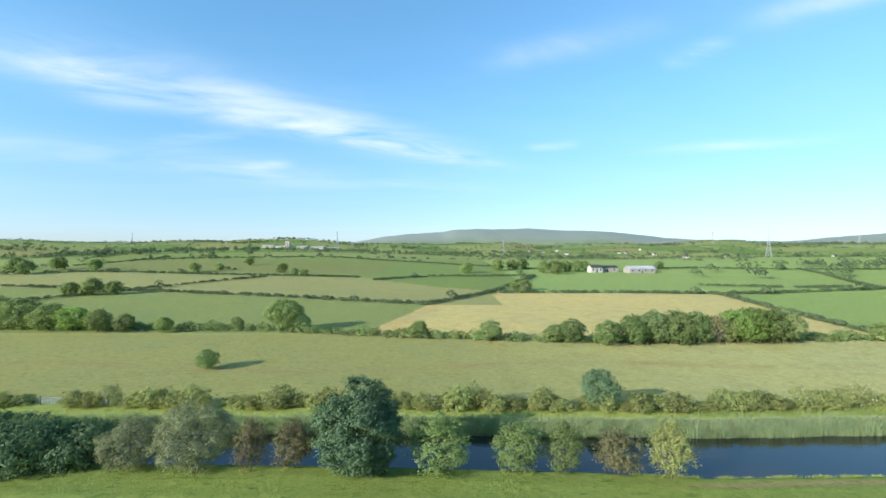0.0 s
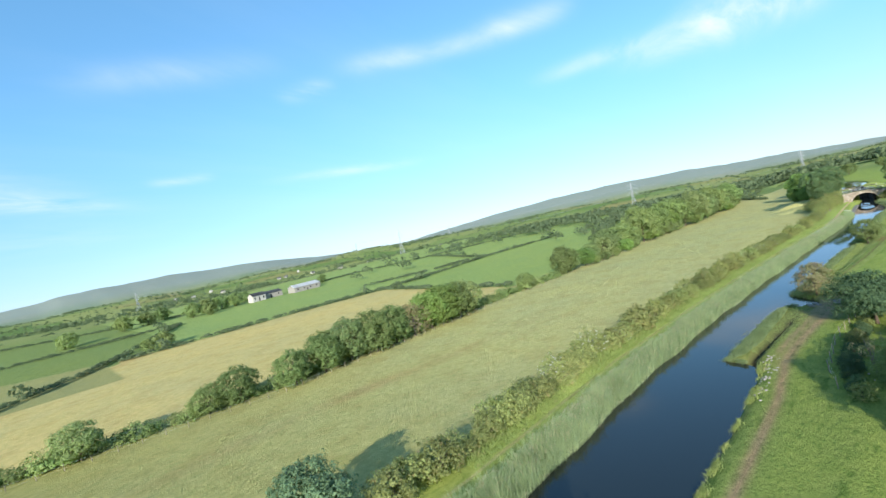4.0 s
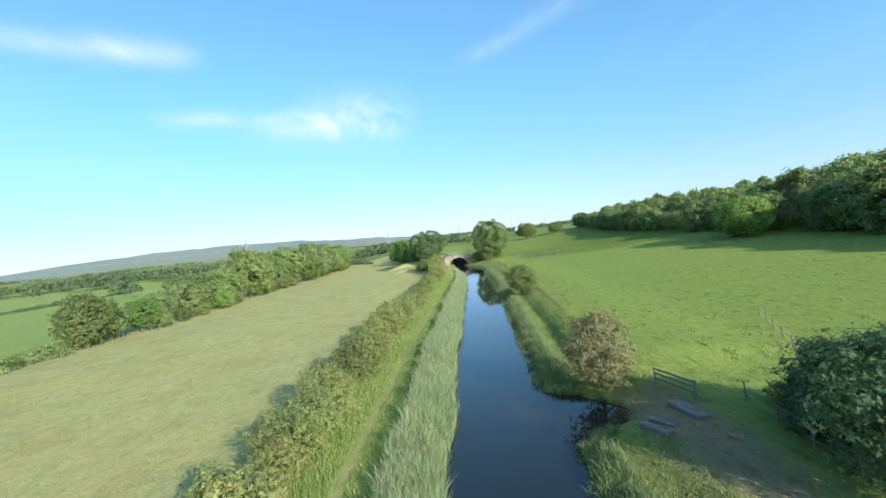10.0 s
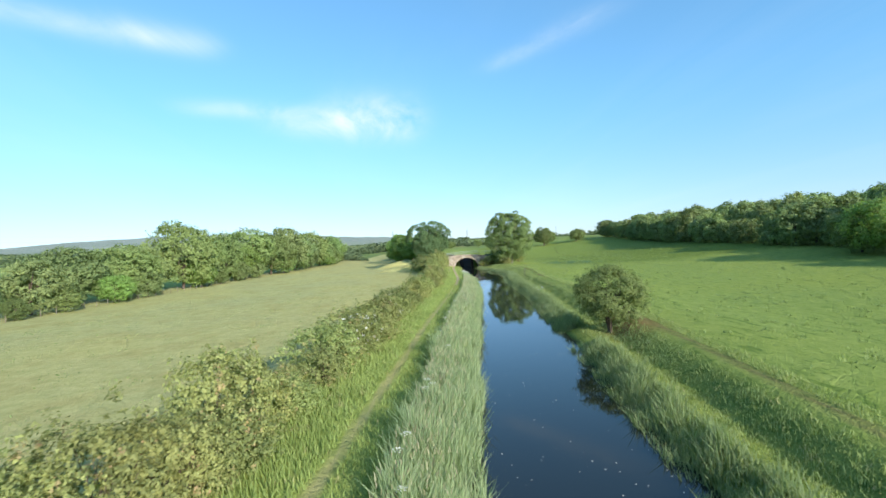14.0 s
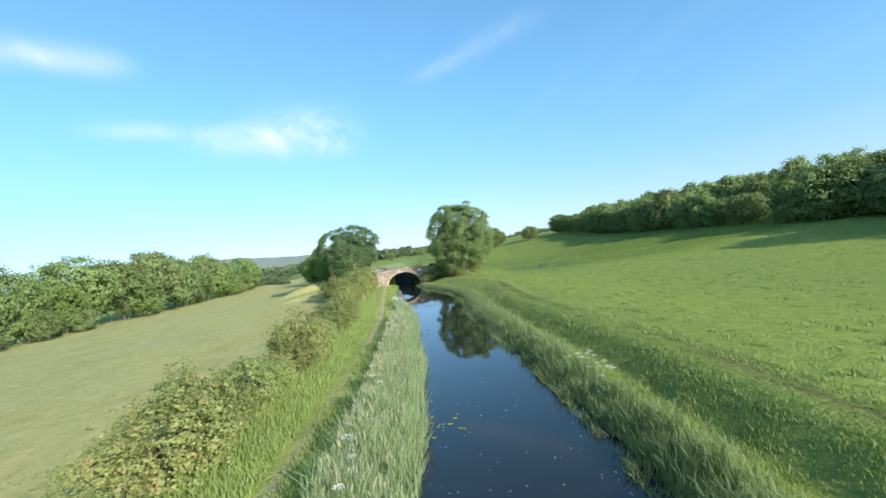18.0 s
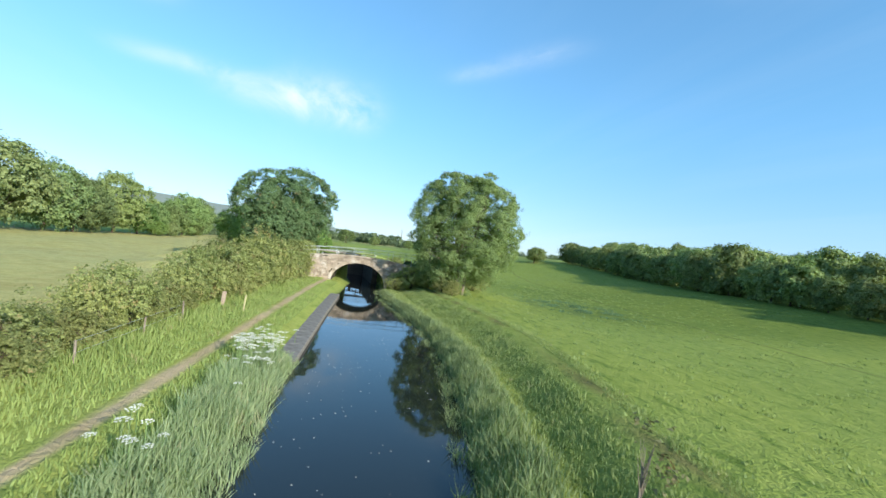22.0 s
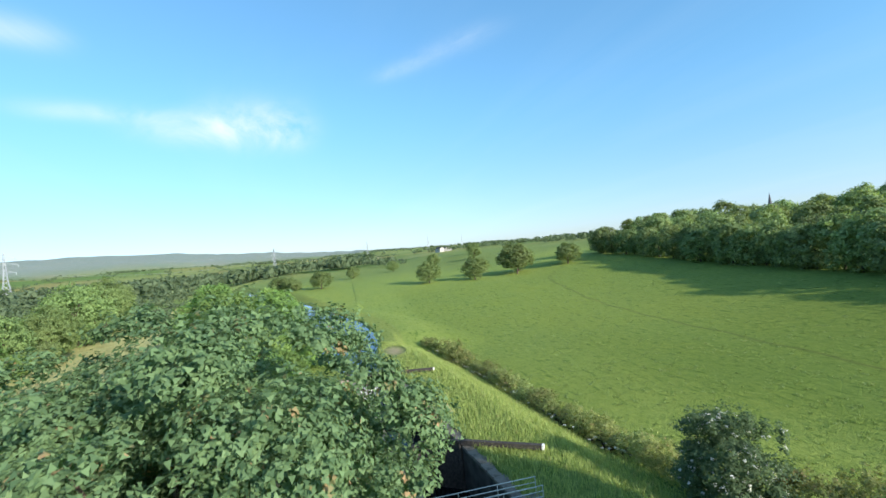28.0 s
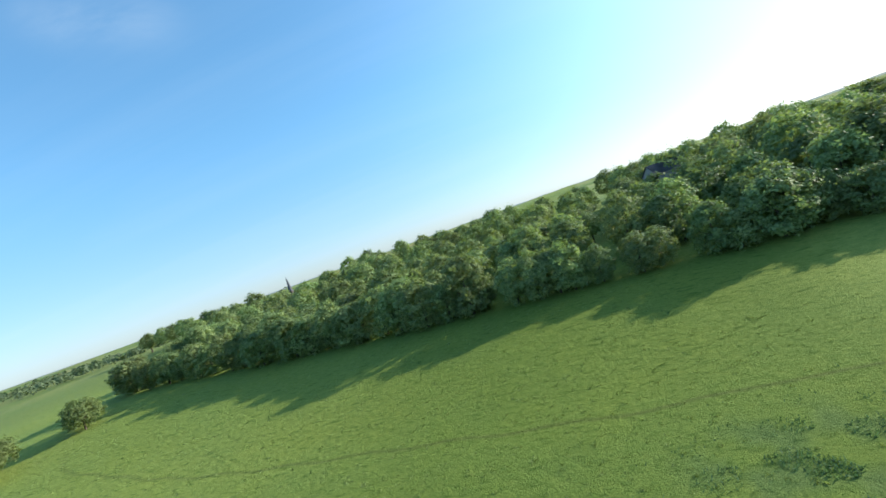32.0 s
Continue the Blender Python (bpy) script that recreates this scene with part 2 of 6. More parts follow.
def build_ground_material():
    k = Nodes("grassland", 0.95)
    p = k.pos()
    c = k.attr("cover")
    flat = k.scaled(p, (1, 1, 0.2))
    patch = k.ramp(k.noise(flat, 0.045, 5, 0.6), 0.3, 0.7)
    tuft = k.ramp(k.noise(flat, 0.8, 6, 0.75), 0.34, 0.70)
    blade = k.ramp(k.noise(flat, 5.0, 4, 0.7), 0.3, 0.72)
    c = k.mix(k.math("MULTIPLY", patch, 0.55), c, k.mix(1.0, c, (1.22, 1.10, 0.85), "MULTIPLY"))
    c = k.mix(k.math("MULTIPLY", tuft, 0.7), c, k.mix(1.0, c, (0.52, 0.66, 0.50), "MULTIPLY"))
    sep = k.n.new("ShaderNodeSeparateColor")
    k.l.new(k.attr("cover"), sep.inputs[0])
    lush = k.ramp(sep.outputs[0], 0.34, 0.24)
    field = k.ramp(k.noise(k.scaled(p, (0.4, 1.0, 0.1)), 0.012, 4, 0.6), 0.35, 0.65)
    c = k.mix(k.math("MULTIPLY", field, 0.4), c, k.mix(1.0, c, (1.18, 1.02, 0.90), "MULTIPLY"))
    dash = k.ramp(k.noise(k.scaled(p, (0.35, 1.0, 0.2)), 1.1, 3, 0.5), 0.58, 0.70)
    c = k.mix(k.math("MULTIPLY", dash, k.math("ADD", k.math("MULTIPLY", lush, 0.6), 0.2)), c, k.mix(1.0, c, (0.50, 0.62, 0.48), "MULTIPLY"))
    fleck = k.ramp(k.noise(k.scaled(p, (0.6, 1.0, 0.3)), 3.4, 3, 0.6), 0.57, 0.66)
    c = k.mix(k.math("MULTIPLY", fleck, k.math("ADD", k.math("MULTIPLY", lush, 0.5), 0.08)), c, k.mix(1.0, c, (0.46, 0.60, 0.46), "MULTIPLY"))
    c = k.mix(k.math("MULTIPLY", blade, 0.5), k.mix(1.0, c, (1.12, 1.12, 1.05), "MULTIPLY"), k.mix(1.0, c, (0.66, 0.72, 0.62), "MULTIPLY"))
    rough = k.math("MULTIPLY", k.ramp(k.noise(flat, 0.16, 5, 0.7), 0.47, 0.66), k.ramp(lush, 1.0, 0.0))
    c = k.mix(k.math("MULTIPLY", rough, 0.55), c, k.mix(1.0, c, (0.78, 0.72, 0.62), "MULTIPLY"))
    k.colour(c)
    k.bump(k.math("ADD", k.math("MULTIPLY", tuft, k.math("ADD", k.math("MULTIPLY", lush, 0.35), 0.25)), k.math("MULTIPLY", blade, 0.4)), 1.0, 0.17)
    k.b.inputs["Specular IOR Level"].default_value = 0.08
    return k.mat


def build_water_material():
    k = Nodes("canal water", 0.02)
    k.colour((0.012, 0.015, 0.014))
    k.b.inputs["IOR"].default_value = 1.33
    k.b.inputs["Specular IOR Level"].default_value = 0.8
    p = k.pos()
    k.bump(k.math("ADD", k.noise(p, 1.6, 4), k.math("MULTIPLY", k.noise(p, 0.25, 2), 2.0)), 0.045, 0.05)
    return k.mat


GROUND, WATER = build_ground_material(), build_water_material()
BARK = plain("bark", (0.085, 0.065, 0.048), 0.95, 0.4, 6, bump=0.02)
BARK_PALE = plain("grey bark", (0.20, 0.17, 0.13), 0.95, 0.35, 6, bump=0.02)
LEAF = {
    "sycamore": leafy("sycamore leaf", (0.050, 0.112, 0.042), (0.142, 0.245, 0.090), (0.38, 0.22, 0.09), 0.34, 0.38),
    "ash": leafy("ash leaf", (0.118, 0.228, 0.070), (0.255, 0.415, 0.140), through=0.48),
    "oak": leafy("oak leaf", (0.084, 0.151, 0.036), (0.196, 0.287, 0.077), through=0.4),
    "wood": leafy("woodland leaf", (0.083, 0.150, 0.050), (0.222, 0.312, 0.098), through=0.40),
    "hawthorn": leafy("hawthorn leaf", (0.112, 0.155, 0.036), (0.290, 0.345, 0.098), (0.38, 0.285, 0.115), 0.38, 0.42),
    "willow": leafy("grey willow leaf", (0.092, 0.125, 0.058), (0.196, 0.236, 0.118)),
    "autumn": leafy("russet young leaf", (0.100, 0.112, 0.042), (0.215, 0.205, 0.090), (0.28, 0.165, 0.085), 0.42),
    "bright": leafy("fresh green leaf", (0.098, 0.208, 0.036), (0.202, 0.345, 0.068), through=0.5),
    "far": leafy("distant leaf", (0.044, 0.080, 0.036), (0.102, 0.150, 0.068), through=0.3),
    "blue": leafy("blue green leaf", (0.044, 0.100, 0.048), (0.115, 0.205, 0.095)),
    "dark": leafy("deep green leaf", (0.030, 0.076, 0.030), (0.088, 0.165, 0.066)),
}
REED = leafy("reed blade", (0.150, 0.225, 0.105), (0.300, 0.375, 0.190), (0.46, 0.42, 0.28), 0.36, 0.45)
GRASS = leafy("grass blade", (0.140, 0.225, 0.044), (0.270, 0.355, 0.085), (0.34, 0.31, 0.14), 0.36, 0.4)
PLUME = leafy("dry reed plume", (0.24, 0.23, 0.14), (0.40, 0.36, 0.24), through=0.35)
SEDGE = leafy("bank sedge", (0.160, 0.250, 0.100), (0.320, 0.415, 0.185), (0.38, 0.38, 0.20), 0.3, 0.5)
VERGE = leafy("bank grass", (0.115, 0.195, 0.050), (0.235, 0.325, 0.100), (0.34, 0.33, 0.17), 0.35, 0.4)
TUSSOCK = leafy("coarse meadow grass", (0.085, 0.145, 0.036), (0.165, 0.235, 0.065), (0.24, 0.24, 0.10), 0.3, 0.35)
NEWWOOD = plain("new pale timber", (0.33, 0.31, 0.17), 0.8, 0.2, 8, bump=0.01)
PALE_STONE = plain("pale gritstone", (0.26, 0.21, 0.165), 0.9, 0.3, 7, bump=0.02)
BLOSSOM = plain("white blossom", (0.60, 0.61, 0.54), 0.8, 0.1)


# ---- the lie of the land ----
def ss(a, b, v):
    k = np.clip((v - a) / (b - a), 0, 1)
    return k * k * (3 - 2 * k)


def edge_l(x):
    return np.interp(x, [-400, -80, -7, 38, 54, 69, 97, 121, 146, 161, 182, 198, 216, 250, 265, 284, 300],
                     [70, 67, 66, 65.0, 65.6, 66, 65.2, 63.8, 61.9, 60.9, 59.1, 58.1, 57.5, 58.3, 58.5, 58.2, 60.6])


def track_line(x):
    return np.interp(x, [20, 45, 57, 63, 67, 69, 72, 76, 83, 91, 102], [50, 51.2, 51.4, 51.5, 52.0, 52.1, 52.5, 52.6, 52.1, 51.2, 50.6])


def edge_r(x):
    return np.interp(x, [-400, -80, -14, 17, 32, 57, 69, 72.2, 73.6, 84, 97, 101, 107, 137, 160, 185, 212, 230, 242, 257, 266, 284, 300],
                     [61, 58, 56.5, 55, 53.4, 54, 54.6, 55.4, 58.9, 58.6, 57.6, 52.6, 57.0, 54.6, 52.9, 51, 50.6, 48.8, 48.8, 51.2, 53, 53.6, 56.6])


def wet_notch(x):
    """Muddy ditch between the reed tongue and the cattle track."""
    return np.interp(x, [73, 81.5, 88, 92], [56.0, 55.3, 54.7, 54.6])


def gully(x):
    """How far the trodden gully of the meadow bank lies from the water."""
    return np.interp(x, [105, 117, 133, 154, 200, 230, 252, 275], [4.6, 4.9, 5.7, 6.1, 6.0, 6.4, 7.0, 7.0])


def upper_l(x):
    return np.interp(x, [326, 331, 349, 381, 419, 450, 499, 560, 620], [64.6, 66.1, 70.8, 77.1, 86.9, 94.5, 106, 128, 152])


def upper_r(x):
    return np.interp(x, [326, 331, 339, 348, 358, 379, 397, 422, 443, 481, 506, 560, 620], [60.4, 61.4, 61.6, 60.7, 60.2, 62.4, 67.4, 74.2, 80.9, 93.5, 101, 122, 146])


def ditch(x):
    """The hedged ditch that parts the lock's bank from the big meadow."""
    return np.interp(x, [270, 290, 303, 310, 319, 330, 342, 354], [37, 41.2, 42.9, 43.9, 44.9, 46.4, 48.0, 54])


def lock_r(x):
    return 57.5 + (x - 306) * 0.130


def land(x, y):
    """Height of the ground in metres above the lower canal."""
    x, y = np.asarray(x, float), np.asarray(y, float)
    r = np.hypot(x - 100, y - 60)
    az = np.degrees(np.arctan2(x - 100, y - 60))
    # meadows beside the canal
    z = np.where(y > 62, 0.2, 0.35) + 0.0 * x
    z = z + 0.35 * np.sin(x * 0.031 + 1.0) * np.sin(y * 0.043) * ss(12, 60, np.abs(y - 60))
    right = np.where(x < 338, ss(52, 40, y), ss(3, -5, y - upper_r(x)))
    z = z + right * (ss(345, 480, x) * 5.0 + ss(0, -60, y) * ss(150, 320, x) * 3.4 + ss(0, -60, y) * 1.2)
    z = z + ss(-50, -230, y) * 9.5 * ss(760, 520, x)
    # low hills to the left and ahead
    z = z + 25 * np.exp(-(((x + 330) / 420) ** 2 + ((y - 880) / 420) ** 2)) * ss(150, 420, y)
    z = z + 15 * np.exp(-(((x - 620) / 400) ** 2 + ((y - 680) / 330) ** 2)) * ss(170, 420, y)
    z = z + 6 * ss(470, 900, x) * ss(70, -150, y)
    z = z + 6 * np.sin(x * 0.0042 + 0.6) * np.sin(y * 0.0051 + 1.1) * ss(600, 1500, r)
    # far ridges and fells
    ridge = np.interp(az, [-180, -120, -60, -45, -34, -26, -12, 10, 31, 45, 70, 90, 105, 180], [-8, -8, 44, 52, 60, 66, 52, 38, 52, 42, 28, 16, 0, -8])
    z = z + (ridge + 10) * ss(1100, 2300, r) * (0.9 + 0.12 * np.sin(az * 0.35) * np.sin(az * 0.13 + 1))
    fell = np.interp(az, [-16, -9, 0, 6, 12, 21, 27, 34, 38, 42, 46, 52, 60, 70, 80, 92, 104], [0, 70, 135, 142, 138, 108, 46, 24, 30, 58, 88, 112, 126, 122, 80, 30, 0])
    z = z + 1.28 * fell * ss(2700, 4500, r) * (1 + 0.025 * np.sin(az * 0.8))
    z = z + 6 * ss(0, 1, np.sin(x * 0.013) * np.sin(y * 0.017)) * ss(1500, 3000, r)
    # canal banks
    el, er = edge_l(x), edge_r(x)
    low = (x < 301)
    dl, dr = y - el, er - y
    bank_l = 0.75 * ss(-0.4, 2.2, dl) + 0.25 * ss(2, 4, dl) - 0.55 * ss(9, 15, dl)
    z = np.where(low & (dl > -1.5) & (dl < 16), z * ss(8, 16, dl) + bank_l * (1 - ss(12, 16, dl)), z)
    rise = ss(104, 110, x)
    bank_r = 0.55 * ss(-0.4, 1.6, dr) + 0.15 * ss(2, 4, dr) * (1 - rise) + (0.85 * ss(3.0, gully(x), dr) - 0.14 * np.exp(-((dr - 3.0) / 0.7) ** 2)) * rise
    reach = 12 + 12 * rise
    z = np.where(low & (dr > -1.5) & (dr < reach), z * ss(6, reach, dr) + bank_r * (1 - ss(8, reach, dr)), z)
    z = z - np.interp(x, [73, 80, 90], [0.75, 0.6, 0.3]) * np.exp(-((y - wet_notch(x)) / 0.5) ** 2) * ss(72.5, 74, x) * ss(93, 89, x)
    # road mound over the bridge
    crest = np.interp(y, [26, 40, 52, 57, 63, 76, 92], [0, 1.6, 3.7, 4.35, 4.1, 2.4, 0])
    start = np.interp(y, [38, 46, 67, 76], [268, 275.9, 275.9, 268])
    mound = crest * ss(0, np.interp(y, [40, 47, 66, 74], [6, 1.0, 1.0, 6]), x - start) * ss(293, 284, x)
    hole = (y > 61.2) | (y < 52.4) | (x > 283.4)
    z = np.where(hole, np.maximum(z, mound), z)
    # lock land and the bank that falls to the ditch
    dd = y - ditch(x)
    plat = 3.3 * ss(0.3, 9, dd) * ss(283, 289, x) * ss(96, 80, y)
    z = np.where((x > 283), np.maximum(z, plat + 0.3), z)
    z = z - 0.9 * np.exp(-((dd) / 1.1) ** 2) * ss(284, 292, x) * ss(356, 349, x)
    # embankment of the upper pound
    ul, ur = upper_l(x), upper_r(x)
    near = np.minimum(np.abs(y - ul), np.abs(y - ur))
    z = np.maximum(z, 3.45 * ss(26, 5, near) * ss(336, 362, x))
    z = np.where((x > 329) & (y < ul + 7) & (y > ur - 5), np.maximum(z, 3.5 * ss(8, 3, near)), z)
    # channels
    wet = low & (dl < 0.9) & (dr < 0.9) & (x < 290)
    depth = np.minimum(ss(0.9, -1.4, dl), ss(0.9, -1.4, dr))
    z = np.where(wet, np.minimum(z, 0.55 - 1.9 * depth), z)
    up = (x > 331) & (y < ul + 1) & (y > ur - 1)
    du = np.minimum(ss(1.0, -1.2, y - ul), ss(1.0, -1.2, ur - y))
    z = np.where(up, np.minimum(z, 3.55 - 1.8 * du), z)
    # lock pit
    lr = lock_r(x)
    pit = (x > 286) & (x < 331.5) & (y > lr - 0.55) & (y < lr + 5.4)
    z = np.where(pit, -1.2, z)
    return z


def axis(stops):
    """Grid lines: (from, to, step) stretches, joined."""
    v = []
    for a, b, s in stops:
        v.extend(np.linspace(a, b, max(2, int(round(abs(b - a) / s))), endpoint=False))
    return np.array(sorted(set(v)))


def paint(x, y, z):
    """Base colour of the land cover at each place, with distance haze and some shade painted in."""
    def near(c):
        return np.array(c)[None, :]
    c = np.tile(near((0.180, 0.235, 0.085)), (len(x), 1))

    def lay(f, col):
        nonlocal c
        f = np.clip(f, 0, 1)[:, None]
        c = c * (1 - f) + near(col) * f
    r = np.hypot(x - 100, y - 60)
    el, er = edge_l(x), edge_r(x)
    # far patchwork
    cell = np.floor((x * 0.8 + y * 0.35) / 170) * 7.3 + np.floor((y * 0.9 - x * 0.3) / 150) * 3.1
    k = np.mod(np.sin(cell) * 43.7, 1.0)
    lay((k > 0.62) * ss(500, 700, r), (0.235, 0.265, 0.110))
    lay((k < 0.25) * ss(500, 700, r), (0.130, 0.200, 0.065))
    lay((np.abs(k - 0.5) < 0.05) * ss(700, 900, r), (0.26, 0.24, 0.11))
    # distance haze put into the fells' colour as a pale blue-grey
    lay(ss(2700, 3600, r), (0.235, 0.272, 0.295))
    # dry cattle meadow beside the towpath hedge
    lay(ss(8, 11, y - el) * ss(0, -7, y - np.interp(x, [330, 400, 540], [148, 150, 190])) * ss(-400, -300, x) * (x < 530) * (y > np.where(x > 300, upper_l(x) + 4, 0)), (0.400, 0.388, 0.200))
    lay(ss(8, 11, y - el) * ss(147, 140, y) * ss(90, -20, x) * 0.85, (0.262, 0.262, 0.108))
    # pale rough line with bare earth
    wob = 104 + 4 * np.sin(x * 0.05) + x * 0.02
    lay(np.exp(-((y - wob) / 2.2) ** 2) * ss(110, 60, x) * (0.35 + 0.3 * np.sin(x * 0.21) * np.sin(x * 0.077 + 1)), (0.30, 0.22, 0.12))
    # ripening field behind the tree line and the green fields beyond
    wl = np.interp(y, [143, 153, 216, 269], [-30, -24, -7, 33])
    wr = np.interp(y, [143, 190, 262], [139, 150, 163])
    inner = (y > 141) & (y < 274 - (x - 55) * 0.11) & (x < wr)
    lay((inner & (x > wl)).astype(float), (0.50, 0.415, 0.205))
    lay((inner & (x > wl)) * np.exp(-((x - wl - 4) / 6) ** 2) * 0.6, (0.46, 0.34, 0.17))
    ca = np.interp(x, [-400, -220, -173, -88, -8], [300, 290, 274, 244, 217])
    lay(((y > 147) & (y < ca) & (x < wl)).astype(float), (0.225, 0.258, 0.106))
    lay(((y > ca) & (y < np.interp(x, [-274, -68, 0, 60], [395, 368, 300, 268])) & (x < 30)).astype(float), (0.285, 0.280, 0.135))
    lay(((y > 395) & (y < 560) & (x < -60) & (x > -380)).astype(float) * 0.8, (0.205, 0.210, 0.090))
    lay(((y > 270) & (y < 700) & (x > 60) & (x < 700)).astype(float) * 0.85, (0.262, 0.340, 0.128))
    lay(((y > 145) & (y < 300) & (x > wr) & (x < 420)).astype(float) * 0.85, (0.265, 0.345, 0.125))
    # towpath side
    lay(ss(0, 0.6, y - el) * ss(9.5, 8.5, y - el) * (x < 300), (0.272, 0.325, 0.100))
    pw = np.interp(x, [-100, 120, 200, 300], [0.22, 0.22, 0.24, 0.34]) * (1 + 0.35 * np.sin(x * 0.9) * np.sin(x * 0.37))
    pc = el + np.interp(x, [-100, 120, 155, 230, 300], [4.6, 4.7, 4.7, 3.6, 2.9])
    lay(np.exp(-((y - pc) / pw) ** 4) * (x < 284) * np.interp(x, [100, 170, 205, 225], [0.4, 0.5, 0.85, 1.0]), (0.43, 0.345, 0.265))
    # off side: lush meadow, rank bank, cattle track
    lay(np.where(x < 338, ss(0, 0.8, er - y), ss(2, -2, y - upper_r(x))) * ss(-120, -80, y) * ss(620, 480, x), (0.222, 0.284, 0.082))
    lay(ss(0, 0.8, er - y) * ss(104, 60, x) * (y > -80), (0.190, 0.244, 0.072))
    lay(ss(0, 0.6, er - y) * ss(5.5, 3.5, er - y) * (x < 300) * (x > 100), (0.215, 0.262, 0.074))
    lay(np.exp(-((er - y - gully(x) - 0.3) / 0.3) ** 2) * (x > 105) * (x < 275) * 0.8, (0.15, 0.118, 0.07))
    # slope up to the meadow darkened in colour to deepen its shade
    lay(np.exp(-((er - y - gully(x) * 0.75) / 1.1) ** 2) * (x > 105) * (x < 275) * 0.5, (0.150, 0.205, 0.065))
    tr = track_line(x)
    lay(np.exp(-((y - tr - 0.45) / 1.15) ** 4) * ss(68, 75, x) * ss(103, 99, x) * 0.5, (0.200, 0.165, 0.095))
    lay(np.exp(-((y - tr - 0.15 * ss(76, 72, x)) / 0.46) ** 2) * ss(22, 35, x) * ss(102, 97, x), (0.300, 0.215, 0.145))
    lay(np.exp(-((y - tr - 1.25) / 0.34) ** 2) * ss(74.5, 77, x) * ss(92, 88, x) * 0.9, (0.285, 0.205, 0.140))
    lay(ss(1.8, 2.4, y - tr) * (y < er - 0.3) * ss(40, 60, x) * ss(98, 94, x) * 0.7, (0.165, 0.170, 0.072))
    lay(np.exp(-((y - wet_notch(x)) / 0.5) ** 2) * ss(72.5, 74, x) * ss(93, 89, x), (0.062, 0.052, 0.038))
    lay(np.exp(-(((x - 97) / 7.5) ** 4 + ((y - 51.5) / 2.3) ** 4)) * 0.9, (0.265, 0.205, 0.150))
    lay(np.exp(-(((x - 154) / 3.0) ** 2 + ((y - 48.6) / 1.8) ** 2)), (0.26, 0.16, 0.10))
    # long grass on the lock's bank
    lay(ss(0.5, 3, y - ditch(x)) * ss(284, 288, x) * ss(345, 330, x) * (y < 75), (0.185, 0.235, 0.072))
    lay(ss(333, 343, x) * (y > upper_r(x) - 5) * (y < upper_r(x)) * 0.35, (0.22, 0.23, 0.08))
    lay(np.exp(-(((x - 340) / 3.4) ** 2 + ((y - 58.4) / 1.5) ** 2)), (0.34, 0.28, 0.20))
    # big meadow darkened in colour for the self-shading of its backlit grass
    lay(ss(290, 320, x) * ss(50, 44, y) * ss(470, 420, x) * 0.75, (0.168, 0.226, 0.060))
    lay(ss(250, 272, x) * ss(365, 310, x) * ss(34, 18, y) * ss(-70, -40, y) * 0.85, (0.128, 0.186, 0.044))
    # trodden lines through the big meadow
    cow = np.interp(x, [270, 280, 290, 303, 333, 351, 372, 384, 416, 427, 443], [4.4, 3.7, 4.6, 4.2, 1.9, 0.8, -0.8, -2.4, -9.0, -11.5, -21.8]) + 0.35 * np.sin(x * 0.41)
    lay(np.exp(-((y - cow) / 0.34) ** 2) * ss(215, 240, x) * ss(445, 438, x) * 0.6, (0.072, 0.080, 0.034))
    # rank nettles and docks
    rank = ss(13, 7, np.hypot((x - 279) * 0.8, y - 19)) * ss(-0.6, 0.5, np.sin(x * 0.8 + 1.4 * np.sin(y * 0.5)) + np.sin(y * 0.9 + x * 0.3))
    lay(rank * 0.7, (0.100, 0.155, 0.062))
    lay(ss(62, 66, y) * ss(79, 73, y) * ss(262, 270, x) * ss(300, 292, x), (0.18, 0.22, 0.07))
    # beds
    lay(((z < 0.05) & (x < 331) & (y > 40) & (y < 72)).astype(float), (0.055, 0.045, 0.030))
    return c


def build_ground():
    gx = axis([(-5200, -1200, 200), (-1200, -500, 45), (-500, -120, 12), (-120, -40, 3), (-40, 270, 1.4), (270, 352, 0.6), (352, 470, 2.0), (470, 700, 6), (700, 1400, 30), (1400, 5201, 160)])
    gy = axis([(-5200, -1000, 200), (-1000, -200, 40), (-200, -70, 8), (-70, -26, 2.0), (-26, 8, 0.45), (8, 28, 1.6), (28, 45, 0.9), (45, 57, 0.38), (57, 70, 0.2), (70, 72, 0.38), (72, 150, 1.6), (150, 330, 2.5), (330, 700, 9), (700, 1500, 30), (1500, 5201, 160)])
    X, Y = np.meshgrid(gx, gy, indexing="ij")
    x, y = X.ravel(), Y.ravel()
    z = land(x, y)
    nx, ny = len(gx), len(gy)
    i = (np.arange(nx - 1)[:, None] * ny + np.arange(ny - 1)[None, :]).ravel()
    faces = np.stack([i, i + ny, i + ny + 1, i + 1], 1)
    me = mesh_of("ground", np.stack([x, y, z], 1), faces)
    me.polygons.foreach_set("use_smooth", np.ones(len(faces), bool))
    at = me.color_attributes.new("cover", "FLOAT_COLOR", "POINT")
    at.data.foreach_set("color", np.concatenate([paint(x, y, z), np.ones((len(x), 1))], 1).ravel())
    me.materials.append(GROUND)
    return tagged(new("ground", me), "rolling green farmland with grazed meadows and a canal channel", "ground", kind="structure")


